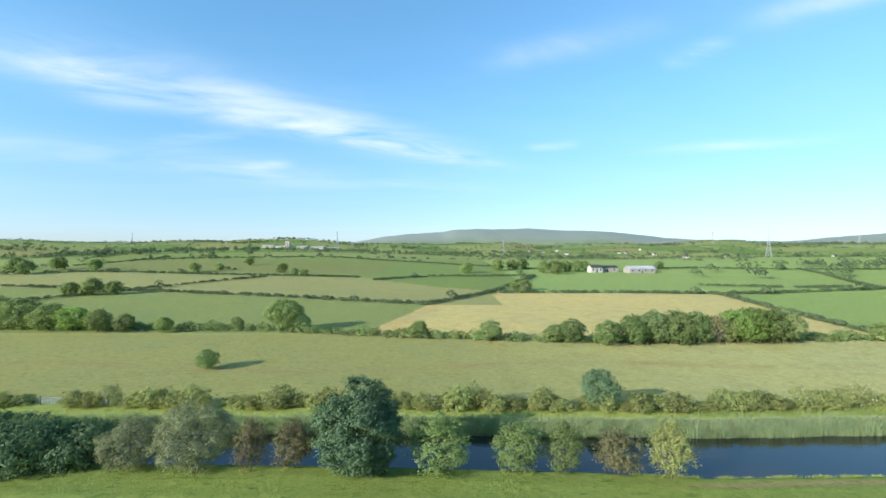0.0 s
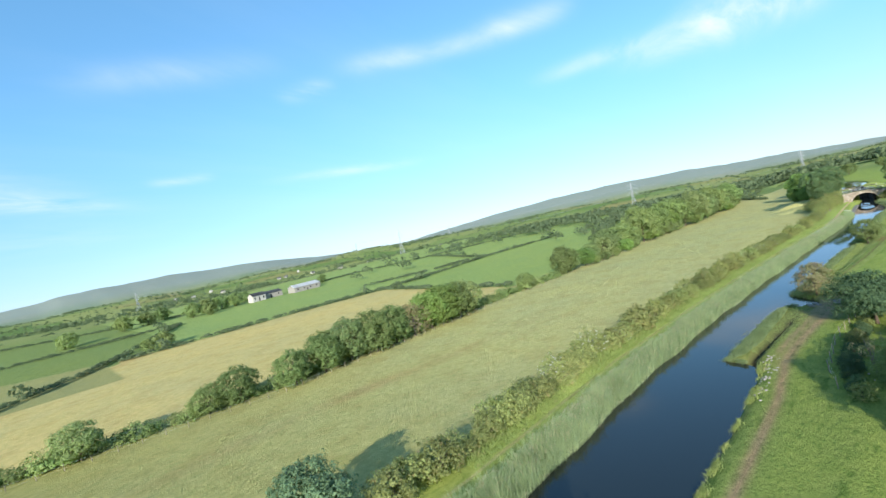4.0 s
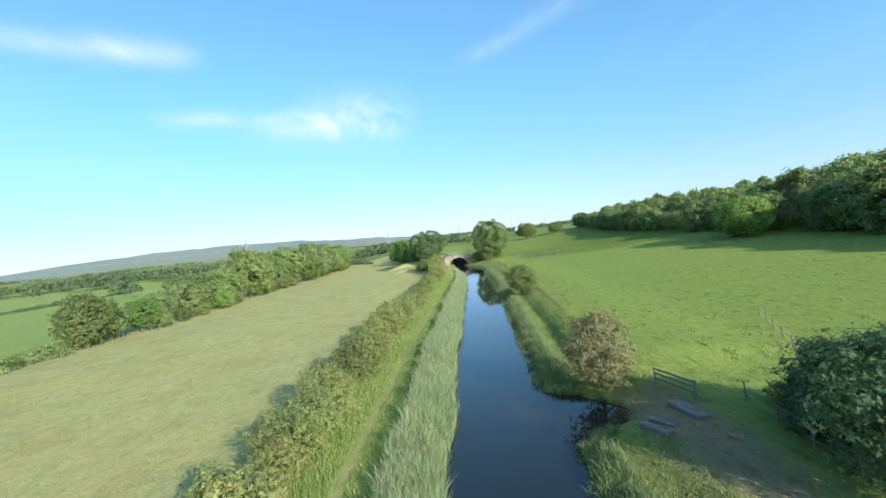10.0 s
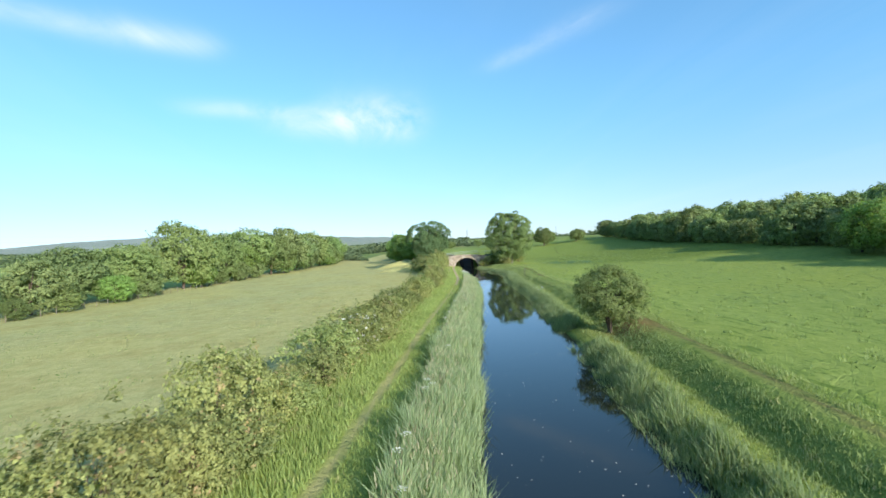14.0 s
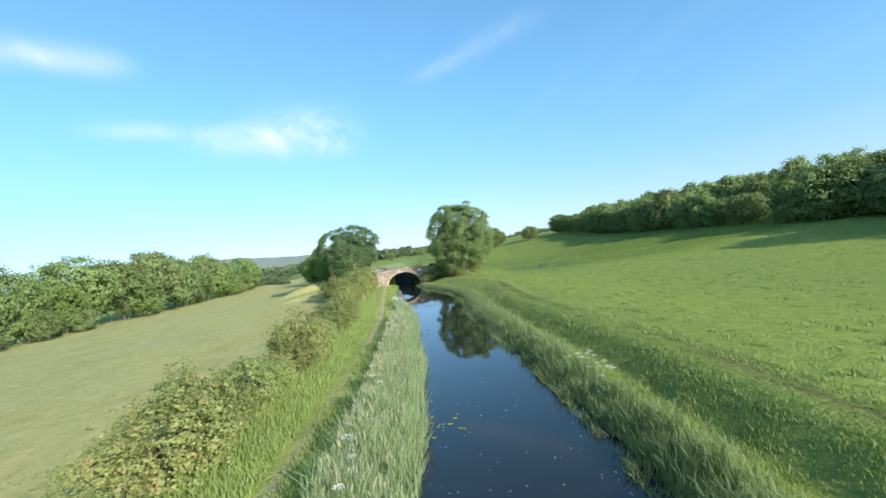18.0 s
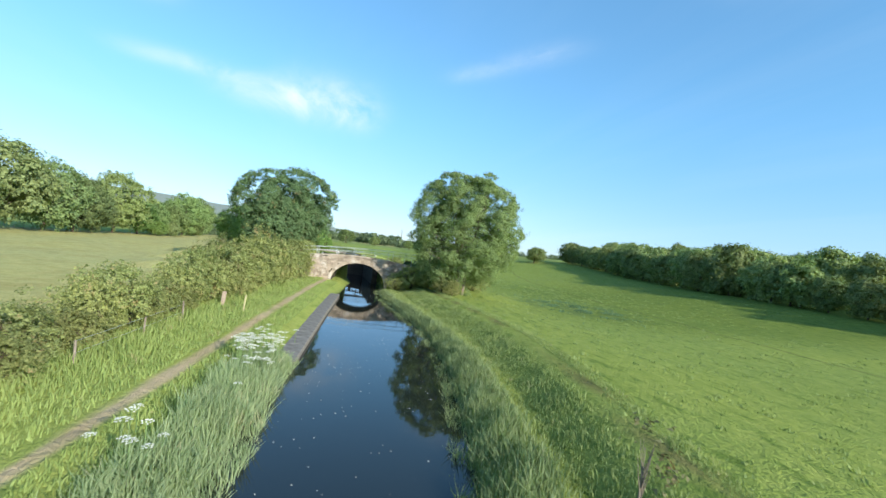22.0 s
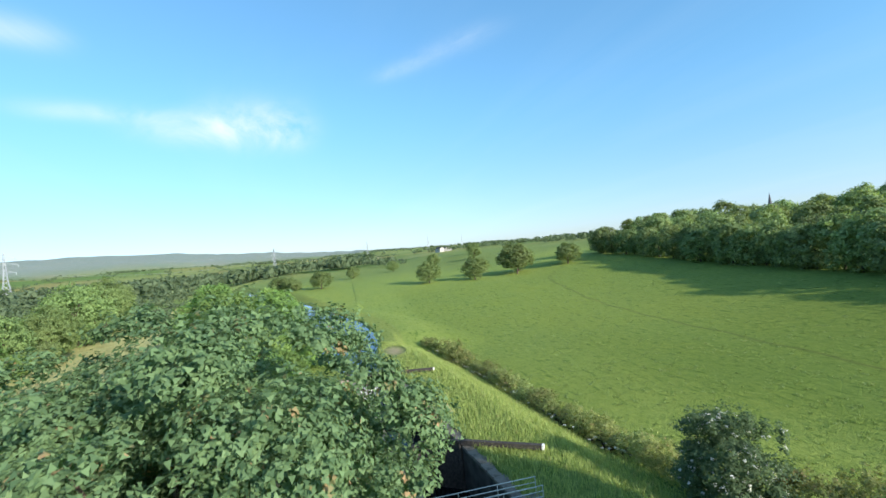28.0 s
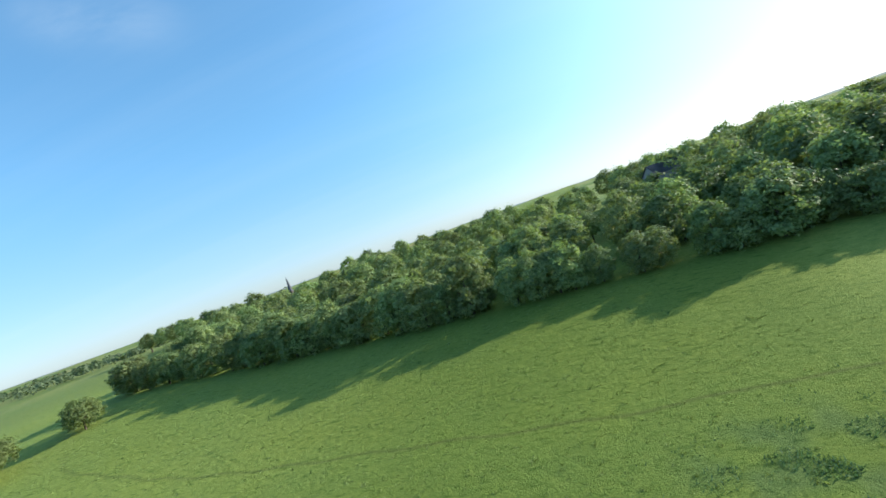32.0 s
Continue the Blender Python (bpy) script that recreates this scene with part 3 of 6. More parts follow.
def mesh_of(name, verts, faces):
    """A mesh from arrays of vertices and of equal-sided faces."""
    me = bpy.data.meshes.new(name)
    verts, faces = np.asarray(verts, np.float32), np.asarray(faces, np.int32)
    k = faces.shape[1]
    me.vertices.add(len(verts)), me.loops.add(faces.size), me.polygons.add(len(faces))
    me.vertices.foreach_set("co", verts.ravel())
    me.loops.foreach_set("vertex_index", faces.ravel())
    me.polygons.foreach_set("loop_start", np.arange(0, faces.size, k, dtype=np.int32))
    me.update(calc_edges=True)
    return me


build_ground()


def ground_at(x, y):
    return float(land(np.array([x]), np.array([y]))[0])


def build_water():
    def strip(name, xs, lo, hi, z, label):
        v, f = [], []
        for x in xs:
            v += [(x, lo(x), z), (x, hi(x), z)]
        for k in range(len(xs) - 1):
            f.append((2 * k, 2 * k + 2, 2 * k + 3, 2 * k + 1))
        me = mesh_of(name, v, f)
        me.materials.append(WATER)
        tagged(new(name, me), label, "water", kind="structure")
    strip("water", np.arange(-400, 331, 3.0), lambda x: float(edge_r(x)) - 1.0 if x < 286 else float(lock_r(x)) - 0.3, lambda x: float(edge_l(x)) + 1.0 if x < 286 else float(lock_r(x)) + 5.2, 0.0, "still dark canal water below the lock")
    strip("water", np.arange(331, 560, 3.0), lambda x: float(upper_r(x)) - 1.2, lambda x: float(upper_l(x)) + 1.2, 3.05, "still blue canal water above the lock")


build_water()


# ---- vegetation kit ----
def tube(path, radii, sides=6):
    """Vertices and quads of a tapered tube along a path."""
    v, f = [], []
    path = [Vector(p) for p in path]
    for k, p in enumerate(path):
        d = (path[min(k + 1, len(path) - 1)] - path[max(k - 1, 0)]).normalized()
        a = d.orthogonal().normalized()
        b = d.cross(a)
        for s in range(sides):
            w = 2 * math.pi * s / sides
            v.append(p + (a * math.cos(w) + b * math.sin(w)) * radii[k])
    for k in range(len(path) - 1):
        for s in range(sides):
            t = (s + 1) % sides
            f.append((k * sides + s, k * sides + t, (k + 1) * sides + t, (k + 1) * sides + s))
    return v, f


def joined(pieces):
    v, f = [], []
    for pv, pf in pieces:
        o = len(v)
        v.extend(pv)
        f.extend([tuple(i + o for i in q) for q in pf])
    return v, f


def leaves(rng, blobs, n, size, spread=0.22, droop=0.0, narrow=0.6, per=14):
    """n small leaves in tufts over the outer sides of the clumps (cx, cy, cz, rx, ry, rz)."""
    B = np.array(blobs, float)
    wt = (B[:, 3] * B[:, 4] + B[:, 4] * B[:, 5] + B[:, 3] * B[:, 5])
    T = max(1, n // per)
    idx = rng.choice(len(B), T, p=wt / wt.sum())
    mid = np.array([np.average(B[:, k], weights=wt) for k in range(3)])
    out = B[idx, :3] - mid
    out /= np.linalg.norm(out, axis=1)[:, None] + 1e-6
    out[:, 2] += 0.55
    d = rng.normal(size=(T, 3))
    d /= np.linalg.norm(d, axis=1)[:, None]
    d += out * 0.85
    d /= np.linalg.norm(d, axis=1)[:, None]
    rad = 1.04 + rng.normal(0, spread * 0.75, T)
    c0 = B[idx, :3] + d * B[idx, 3:6] * rad[:, None]
    rt = size * rng.uniform(0.9, 2.1, T)
    k = np.repeat(np.arange(T), per)
    n = len(k)
    o = rng.normal(size=(n, 3)) * 0.62
    c = c0[k] + o * rt[k][:, None] * np.array([1, 1, 0.75]) + d[k] * rt[k][:, None] * 0.25
    nrm = d[k] * 0.9 + o * 0.55 + rng.normal(size=(n, 3)) * 0.45 + np.array([0, 0, 0.35])
    nrm /= np.linalg.norm(nrm, axis=1)[:, None]
    u = np.cross(nrm, rng.normal(size=(n, 3)))
    u[:, 2] -= droop
    u /= np.linalg.norm(u, axis=1)[:, None] + 1e-9
    w = np.cross(nrm, u)
    s = size * rng.uniform(0.7, 1.5, n)[:, None]
    v = np.stack([c - u * s * 0.55, c + w * s * narrow * 0.62 + u * s * 0.15, c + u * s * 0.5 - w * s * narrow * 0.55], 1).reshape(-1, 3)
    return v, np.arange(3 * n).reshape(-1, 3)


def crown_blobs(rng, h, base, width, count, top=0.75, lean=(0, 0), tall=1.0, fill=0):
    """Clumps over the surface of a crown that starts at base and ends at h, with an uneven outline, and a core."""
    out = []
    mid, R, V = base + (h - base) * 0.47, width * 0.5, (h - base) * 0.5
    bulge = [(rng.normal(size=3), rng.uniform(0.10, 0.24)) for _ in range(6)]
    for k in range(count):
        zf = 1 - 2 * (k + 0.5) / count
        a = k * 2.39996 + rng.uniform(-0.35, 0.35)
        q = math.sqrt(max(0.0, 1 - zf * zf))
        d = np.array([math.cos(a) * q, math.sin(a) * q, zf])
        lump = sum(g * max(0.0, float(np.dot(d, b / np.linalg.norm(b)))) ** 3 for b, g in bulge)
        r = R * math.sqrt(3.9 / count) * rng.uniform(0.65, 1.35)
        f = min(1.04, rng.uniform(0.70, 0.98) + lump) - 0.72 * r / R
        if rng.random() < 0.12:
            f *= 0.7
        taper = 1 - (1 - top) * ss(0.0, 1.0, zf)
        out.append((d[0] * R * f * taper + lean[0], d[1] * R * f * taper + lean[1], mid + d[2] * V * f * 1.04, r, r * rng.uniform(0.85, 1.15), r * rng.uniform(0.6, 0.85) * tall))
    for k in range(fill):
        d = rng.normal(size=3)
        d *= rng.uniform(0.35, 0.80) / np.linalg.norm(d)
        r = R * rng.uniform(0.14, 0.25)
        out.append((d[0] * R + lean[0], d[1] * R + lean[1], mid + d[2] * V, r, r, r * tall))
    out.append((lean[0], lean[1], mid, R * 0.55, R * 0.55, V * 0.6))
    return out


def plant_mesh(name, v, f, mat):
    me = mesh_of(name, v, f)
    me.materials.append(mat)
    return me


def make_tree(name, seed, h, width, base, kind, label, category="tree", clumps=26, n=5000, size=0.42, bark=None, trunk=None, limbs=7, stems=1, top=0.75, blossom=0, spread=0.22, narrow=0.6, per=14, shoots=0, tall=1.0, fill=0):
    """A tree at the origin: tapered trunk with limbs, and a crown of many small leaf sprays."""
    rng = np.random.default_rng(seed)
    root = new(name)
    tagged(root, label, category)
    blobs = crown_blobs(rng, h, base, width, clumps, top, tall=tall, fill=fill)
    tr = trunk or max(0.08, h * 0.022)
    for k in range(shoots):
        a, q = rng.uniform(0, 6.28), math.sqrt(rng.uniform(0.0, 0.85)) * width * 0.5
        zc = base + (h - base) * (0.45 + 0.5 * math.sqrt(1 - (2 * q / width) ** 2)) * rng.uniform(0.85, 1.05)
        blobs.append((math.cos(a) * q, math.sin(a) * q, zc, 0.10 * h ** 0.5, 0.10 * h ** 0.5, h * rng.uniform(0.13, 0.22)))
    pieces = []
    for s in range(stems):
        off = (rng.uniform(-0.5, 0.5) * (stems > 1) * width * 0.25, rng.uniform(-0.5, 0.5) * (stems > 1) * width * 0.25)
        a = Vector((off[0] * 0.3, off[1] * 0.3, -0.3))
        e = Vector((off[0], off[1], base + (h - base) * 0.62))
        m1 = a.lerp(e, 0.35) + Vector((rng.uniform(-1, 1), rng.uniform(-1, 1), 0)) * tr * 0.8
        pieces.append(tube([a, a + Vector((0, 0, 0.55)), m1, a.lerp(e, 0.7), e], [tr * 1.5, tr * 1.05, tr * 0.85, tr * 0.5, tr * 0.15], 7))
        for j in range(limbs):
            b = blobs[rng.integers(len(blobs))]
            st = a.lerp(e, rng.uniform(0.3, 0.75))
            en = Vector(b[:3])
            mp = st.lerp(en, 0.5) + Vector((0, 0, -0.06 * (en - st).length))
            pieces.append(tube([st, mp, en], [tr * 0.42, tr * 0.26, tr * 0.08], 5))
    v, f = joined(pieces)
    part_of("trunk", plant_mesh("trunk", v, f, bark or BARK), root)
    v, f = leaves(rng, blobs, n, size, spread, narrow=narrow, per=per)
    part_of("crown", plant_mesh("crown", v, f, LEAF[kind]), root)
    if blossom:
        v, f = leaves(rng, [(b[0], b[1], b[2], b[3] * 1.08, b[4] * 1.08, b[5] * 1.08) for b in blobs], blossom, size * 0.55)
        part_of("blossom", plant_mesh("blossom", v, f, BLOSSOM), root, "clusters of white blossom")
    return root


def part_of(name, me, parent, label=""):
    ob = new(name, me)
    ob.parent = parent
    if label:
        ob["label"] = label
    return ob


STANDING = set()


def put(src, x, y, s=1.0, turn=None, sink=0.1, sz=None, z=None, label="", group=""):
    """A plant on the ground: the first of its kind itself, then copies."""
    turn = random.uniform(0, 6.28) if turn is None else turn
    zz = (ground_at(x, y) if z is None else z) - sink
    m = Matrix.Translation((x, y, zz)) @ Matrix.Rotation(turn, 4, "Z") @ Matrix.Diagonal((s, s, sz or s, 1))
    if src.name in STANDING:
        ob = src.copy()
        scene.collection.objects.link(ob)
        for c in src.children:
            k = c.copy()
            scene.collection.objects.link(k)
            k.parent = ob
        ob.matrix_basis = m
    else:
        STANDING.add(src.name)
        ob = src
        ob.matrix_basis = m
    return tagged(ob, label, group=group)


def at(src, x, y, s=1.0, sink=0.1, turn=0.0, sz=None):
    """Move the first of a kind itself to its place."""
    src.matrix_basis = Matrix.Translation((x, y, ground_at(x, y) - sink)) @ Matrix.Rotation(turn, 4, "Z") @ Matrix.Diagonal((s, s, sz or s, 1))
    return src


def line_of(sources, pts, gap, jitter, smin, smax, group, label=""):
    """Plants along a line of points, used in turn from the sources; the first of each kind stands in the line itself."""
    pts = [Vector(p) for p in pts]
    acc = 0.0
    for a, b in zip(pts, pts[1:]):
        ln = (b - a).length
        d = acc
        while d < ln:
            p = a.lerp(b, d / ln)
            x, y = p.x + random.uniform(-jitter, jitter), p.y + random.uniform(-jitter, jitter)
            s = random.uniform(smin, smax)
            put(random.choice(sources), x, y, s, sz=s * random.uniform(0.85, 1.15), group=group, label=label)
            d += gap * random.uniform(0.75, 1.25)
        acc = d - ln


# ---- trees and bushes ----
def build_trees():
    # the two big trees at the bridge
    at(make_tree("sycamore_tree", 13, 14.6, 15.0, 0.5, "sycamore", "large dark green sycamore beside the bridge, rusty tinted leaf tips", clumps=120, n=270000, size=0.14, trunk=0.42, limbs=26, top=1.3, narrow=0.8, tall=1.15, fill=70), 284.3, 70.5)
    at(make_tree("ash_tree", 15, 18.6, 15.1, 1.0, "ash", "tall light green ash with airy foliage beside the canal bridge", clumps=150, n=240000, size=0.165, trunk=0.28, limbs=18, stems=4, bark=BARK_PALE, top=0.95, spread=0.2, narrow=0.55, tall=1.2, fill=45), 270.8, 41.7)
    hedge = [make_tree("hawthorn_bush", 20 + k, 2.9, 3.6, 0.1, "hawthorn", "olive green hawthorn bush in the towpath hedge", "bush", clumps=26, n=9000, size=0.088, stems=3, limbs=6, trunk=0.05, spread=0.42, narrow=0.8, shoots=16) for k in range(5)]
    plainhedge = [make_tree("hawthorn_bush", 200 + k, 2.9, 3.6, 0.1, "hawthorn", "olive green hawthorn bush in the field hedge", "bush", clumps=26, n=3000, size=0.16, stems=3, limbs=3, trunk=0.05, spread=0.42, narrow=0.8, shoots=8) for k in range(4)]
    flower = make_tree("hawthorn_bush", 26, 3.0, 3.4, 0.1, "hawthorn", "hawthorn bush covered with white blossom", "bush", clumps=20, n=5000, size=0.11, stems=3, limbs=4, trunk=0.05, blossom=1100, spread=0.4, shoots=8)
    oaks = [make_tree("oak_tree", 30 + k, 10.5, 11.2, 1.3, ("oak", "wood", "bright", "oak", "wood")[k], ("rounded green oak", "spreading mid-green oak", "fresh green maple", "broad green oak", "dark green ash")[k] + " in the field edge tree line", clumps=40, n=14000, size=0.30, trunk=0.26, limbs=14, narrow=0.8, spread=0.3) for k in range(5)]
    bare = make_tree("dying_ash_tree", 37, 9.5, 8.5, 1.0, "autumn", "half bare pale grey ash in the field edge tree line", clumps=30, n=3000, size=0.34, trunk=0.24, limbs=26, bark=BARK_PALE, spread=0.4)
    woods = [make_tree("woodland_tree", 40 + k, 16.0, 11.5, 0.2, "wood", "tall green broadleaf tree at the edge of the wood", clumps=50, n=5400, size=0.60, trunk=0.3, limbs=5, narrow=0.8) for k in range(5)]
    deep = [make_tree("woodland_tree", 45 + k, 16.0, 12.0, 4.0, "wood", "tall green broadleaf tree deep in the wood", clumps=34, n=2600, size=0.72, trunk=0.3, limbs=2, narrow=0.9, per=10, spread=0.15) for k in range(4)]
    small = [make_tree("field_tree", 50 + k, 7.0, 6.8, 0.6, "oak", "small round hedgerow tree among the fields", clumps=18, n=1600, size=0.62, trunk=0.2, limbs=3, narrow=0.8) for k in range(3)]
    shrub = [make_tree("hedge_bush", 60 + k, 1.8, 3.6, 0.0, "oak", "low green hedge bush between two fields", "bush", clumps=10, n=760, size=0.34, limbs=1, stems=2, trunk=0.05) for k in range(3)]

    def towhedge():
        x = -110.0
        while x < 275:
            c = float(edge_l(x)) + np.interp(x, [-100, 60, 130, 225, 238, 255, 276], [8.6, 8.4, 8.6, 8.9, 9.4, 8.6, 7.6])
            s = random.uniform(0.78, 1.15) * np.interp(x, [-100, 60, 180, 225, 240, 246, 253, 276], [0.95, 1.0, 1.0, 0.9, 0.85, 1.1, 1.55, 1.5])
            s *= 0.92 + 0.30 * math.sin(x * 0.62) * math.sin(x * 0.23 + 1.1) if x < 235 else 1.0
            src = flower if random.random() < 0.07 else random.choice(hedge if x > 95 else plainhedge)
            if not -71 < x < -64:
                put(src, x, c + random.uniform(-0.8, 0.8), s, sz=s * random.uniform(0.7, 1.25), group="hedge along the towpath")
            x += random.uniform(1.3, 2.2)
    towhedge()
    put(hedge[0], 262, 72.5, 1.7), put(hedge[1], 258, 70.5, 1.5), put(hedge[2], 268, 71, 1.5), put(hedge[4], 270, 68.5, 1.1), put(hedge[3], 278.5, 65.6, 0.75)
    elder = make_tree("elder_bush", 28, 3.6, 4.2, 0.1, "ash", "pale green elder bush with flat white flower heads beside the bridge", "bush", blossom=1600, clumps=34, n=15000, size=0.15, stems=4, limbs=6, trunk=0.07, spread=0.4, shoots=14)
    put(elder, 274.2, 67.8, 1.05), put(elder, 271.5, 69.4, 0.9)
    put(hedge[2], 279.6, 65.5, 0.85), put(hedge[0], 282.8, 66.2, 0.9), put(hedge[4], 277.4, 67.0, 0.95)
    # tree line between the cattle meadow and the ripening field
    for k, (x, y, s) in enumerate(((48, 127.5, 0.62), (55, 128.5, 0.7), (62, 129, 0.8), (68, 128, 0.85), (74, 128.5, 0.8), (86, 129, 0.9), (91, 128.5, 0.95), (97, 129, 0.85), (101, 130, 0.8), (58, 131, 0.7))):
        put(oaks[(0, 3, 1, 0, 0, 2, 2, 0, 1, 3)[k]], x, y, s, sz=s * 1.08, group="field edge tree line")
    put(bare, 80, 128.5, 0.95, group="field edge tree line")
    for x, y, s, k in ((-54, 150, 1.0, 0), (-48, 149, 0.55, 1), (-7.7, 137.5, 0.5, 3), (14.6, 133.5, 0.58, 4), (38.5, 131, 0.65, 0), (33, 131.5, 0.5, 3), (131, 131.5, 0.52, 0), (-92, 145.5, 0.5, 3), (-71, 152, 0.4, 1),
                       (-146, 152, 1.0, 4), (-134, 150, 0.85, 3), (-125, 149, 0.8, 2), (-115, 147, 0.7, 3), (-106, 147, 0.55, 1), (-160, 156, 1.1, 4), (-54, 101, 0.42, 3)):
        put(oaks[k], x, y, s)
    x = 158.0
    while x < 470:
        y = np.interp(x, [158, 172, 240, 330, 400, 470], [132, 133, 137, 134, 138, 158])
        s = random.uniform(0.62, 1.32) * np.interp(x, [158, 195, 235, 400], [0.85, 0.95, 1.3, 1.45])
        if 192 < x < 203:
            x = 203
        put(random.choice(oaks), x, y + random.uniform(-1, 3.5), s, sz=s * random.uniform(0.95, 1.2), group="field edge tree line")
        if random.random() < 0.5:
            put(random.choice(oaks), x + 3, y - 3.5, s * 0.5, group="field edge tree line")
        x += random.uniform(5.5, 11) * np.interp(x, [180, 240], [1.05, 1.5])
    line_of(shrub, [(-200, 152, 0), (-60, 150, 0), (-20, 140, 0), (48, 131, 0), (160, 133, 0)], 2.6, 0.8, 0.7, 1.2, "low hedge of the cattle meadow")
    # the wood on the slope
    line_of(woods, [(90, -36, 0), (215, -49, 0)], 5.8, 2.4, 0.75, 1.15, "front of the wood")
    line_of(woods, [(220, -50, 0), (300, -48, 0), (370, -57, 0), (475, -62, 0)], 5.8, 2.4, 0.6, 1.08, "front of the wood")
    for row in range(1, 10):
        gap = 10.0 if row < 3 else 17.0
        line_of(woods if row < 2 else deep, [(110 + 4 * row, -36 - 15 * row, 0), (270, -50 - 15 * row, 0)], gap, 4.0, 0.85, 1.25, "wood on the slope")
        line_of(woods if row < 2 else deep, [(276, -50 - 15 * row, 0), (480 - 3 * row, -68 - 15 * row, 0)], gap, 4.0, 0.72, 1.02, "wood on the slope")
    for x in range(488, 640, 14):
        put(random.choice(deep), x, -150 - 0.3 * (x - 480) + random.uniform(-12, 12), 0.9, group="wood on the slope")
    put(oaks[2], 217.5, -36, 1.3), put(oaks[0], 226.5, -38, 1.05)
    # trees beyond the lock
    lone = [make_tree("meadow_oak", 110 + k, 9.6, 10.4, 1.5, "oak", "spreading green oak standing alone in the meadow", clumps=26, n=9000, size=0.36, trunk=0.3, limbs=12, spread=0.34, narrow=0.8, top=0.85) for k in range(3)]
    for x, y, s, k in ((456.5, 30, 0.85, 0), (451, 11, 0.9, 0), (455, -10, 1.35, 1), (463, -14, 1.0, 2), (453, -34, 0.9, 4), (460, -38, 0.8, 0), (491, 77, 0.85, 2), (462, 93, 0.6, 0), (500, 92, 0.6, 3), (506, 98, 0.8, 4), (495, 89, 0.5, 3), (560, 60, 0.7, 0), (600, 30, 0.8, 1), (640, -10, 0.9, 0), (620, -40, 0.9, 4), (690, -60, 1.0, 0)):
        put(lone[k % 3], x, y, s * 1.05, group="oaks in the meadow")
    put(hedge[0], 338.5, 49.0, 1.05, sz=1.3), put(hedge[2], 349, 50.5, 0.6)
    # hedge in the ditch beside the lock
    for x in np.arange(287, 350, 2.4):
        put(random.choice(plainhedge), x, float(ditch(x)) + random.uniform(-0.5, 0.5), random.uniform(0.55, 0.95), group="ditch hedge beside the lock")
    at(make_tree("hawthorn_bush", 29, 6.3, 6.3, 0.1, "dark", "dark green hawthorn with white blossom on its top", "bush", clumps=40, n=42000, size=0.13, stems=3, limbs=6, trunk=0.08, blossom=4200, spread=0.35, shoots=10, fill=12), 291.6, 43.4), put(hedge[1], 288.5, 40.0, 1.3), put(hedge[3], 299, 42.5, 0.9)
    for x, y, s in ((284, 39, 1.5), (279, 38, 1.6), (276, 43, 1.5), (274.9, 48.6, 1.2), (274.9, 50.9, 0.9), (288, 37, 1.2), (284.3, 42.3, 1.2), (281.8, 39.8, 1.6)):
        put(hedge[int(x) % 5], x, y, s)
    # left of the lock
    bright = [make_tree("alder_tree", 70 + k, 8.0, 7.5, 0.2, "bright", "bright green alder beside the lock", clumps=60, n=13000, size=0.27, trunk=0.2, stems=2, limbs=6, narrow=0.75) for k in range(2)]
    for x in np.arange(337, 420, 4.2):
        for off in (3.2, 8.5, 15)[:2 if x < 396 else 3]:
            put(random.choice(oaks if off > 10 else bright), x + random.uniform(-1.5, 1.5), float(upper_l(x)) + off + random.uniform(-0.8, 0.8), random.uniform(0.6, 0.95) * (0.75 if off > 10 else 1.0 if off > 5 else 0.62), group="trees beside the upper canal")
    for x, y, s in ((303, 76, 0.9), (308, 72.5, 0.75), (315, 74.5, 0.95), (321, 73, 0.8), (327, 76, 0.95), (333, 77, 0.9), (338, 79, 0.95), (372, 80, 1.2), (379, 82.5, 1.3), (366, 77.5, 1.0), (386, 85.5, 1.15), (345, 82, 1.05), (300, 83, 1.0), (311, 82, 0.9), (322, 83, 0.9), (296, 79, 0.9)):
        put(random.choice(bright), x, y, s, group="trees beside the lock")
    for x, y, s in ((341, 74, 0.6), (349, 76.5, 0.7), (357, 79, 0.7), (366, 81.5, 0.75), (376, 84, 0.8), (386, 87, 0.7), (396, 89, 0.6)):
        put(random.choice(bright), x, y, s, group="trees beside the lock")
    for x, y, s in ((352, 84.5, 1.45), (359, 88, 1.75), (366, 91.5, 1.85)):
        put(random.choice(bright), x, y, s * 0.85, sz=s, group="trees beside the lock")
    # canal bank trees
    thorn = make_tree("blackthorn_bush", 88, 3.0, 3.6, 0.0, "dark", "dark green blackthorn bush with dense small leaves", "bush", clumps=24, n=12000, size=0.12, stems=3, spread=0.4, shoots=10)
    for x, y, s in ((277.2, 47.4, 0.8), (276.2, 45.6, 1.1), (278.6, 49.2, 0.6), (279.8, 44.6, 1.0), (282.5, 43.4, 0.9), (277.4, 48.6, 0.5), (280.5, 41.8, 1.2)):
        put(thorn, x, y, s, group="bushes at the end of the bridge")
    at(make_tree("sycamore_tree", 81, 11.3, 10.6, 0.8, "blue", "dark blue-green sycamore on the canal bank", clumps=80, n=30000, size=0.28, trunk=0.22, limbs=10), -10.5, 54.0)
    at(make_tree("sycamore_tree", 82, 6.3, 8.4, 1.7, "dark", "dark green spreading sycamore beside the fenced track", clumps=22, n=36000, size=0.16, spread=0.34, trunk=0.2, limbs=16, top=1.1, tall=0.62, fill=2), 88.8, 45.9)
    at(make_tree("sycamore_tree", 89, 4.2, 4.6, 0.4, "dark", "low bushy sycamore beside the fenced track", clumps=18, n=12000, size=0.19, spread=0.42, trunk=0.1, limbs=8), 95.0, 45.0)
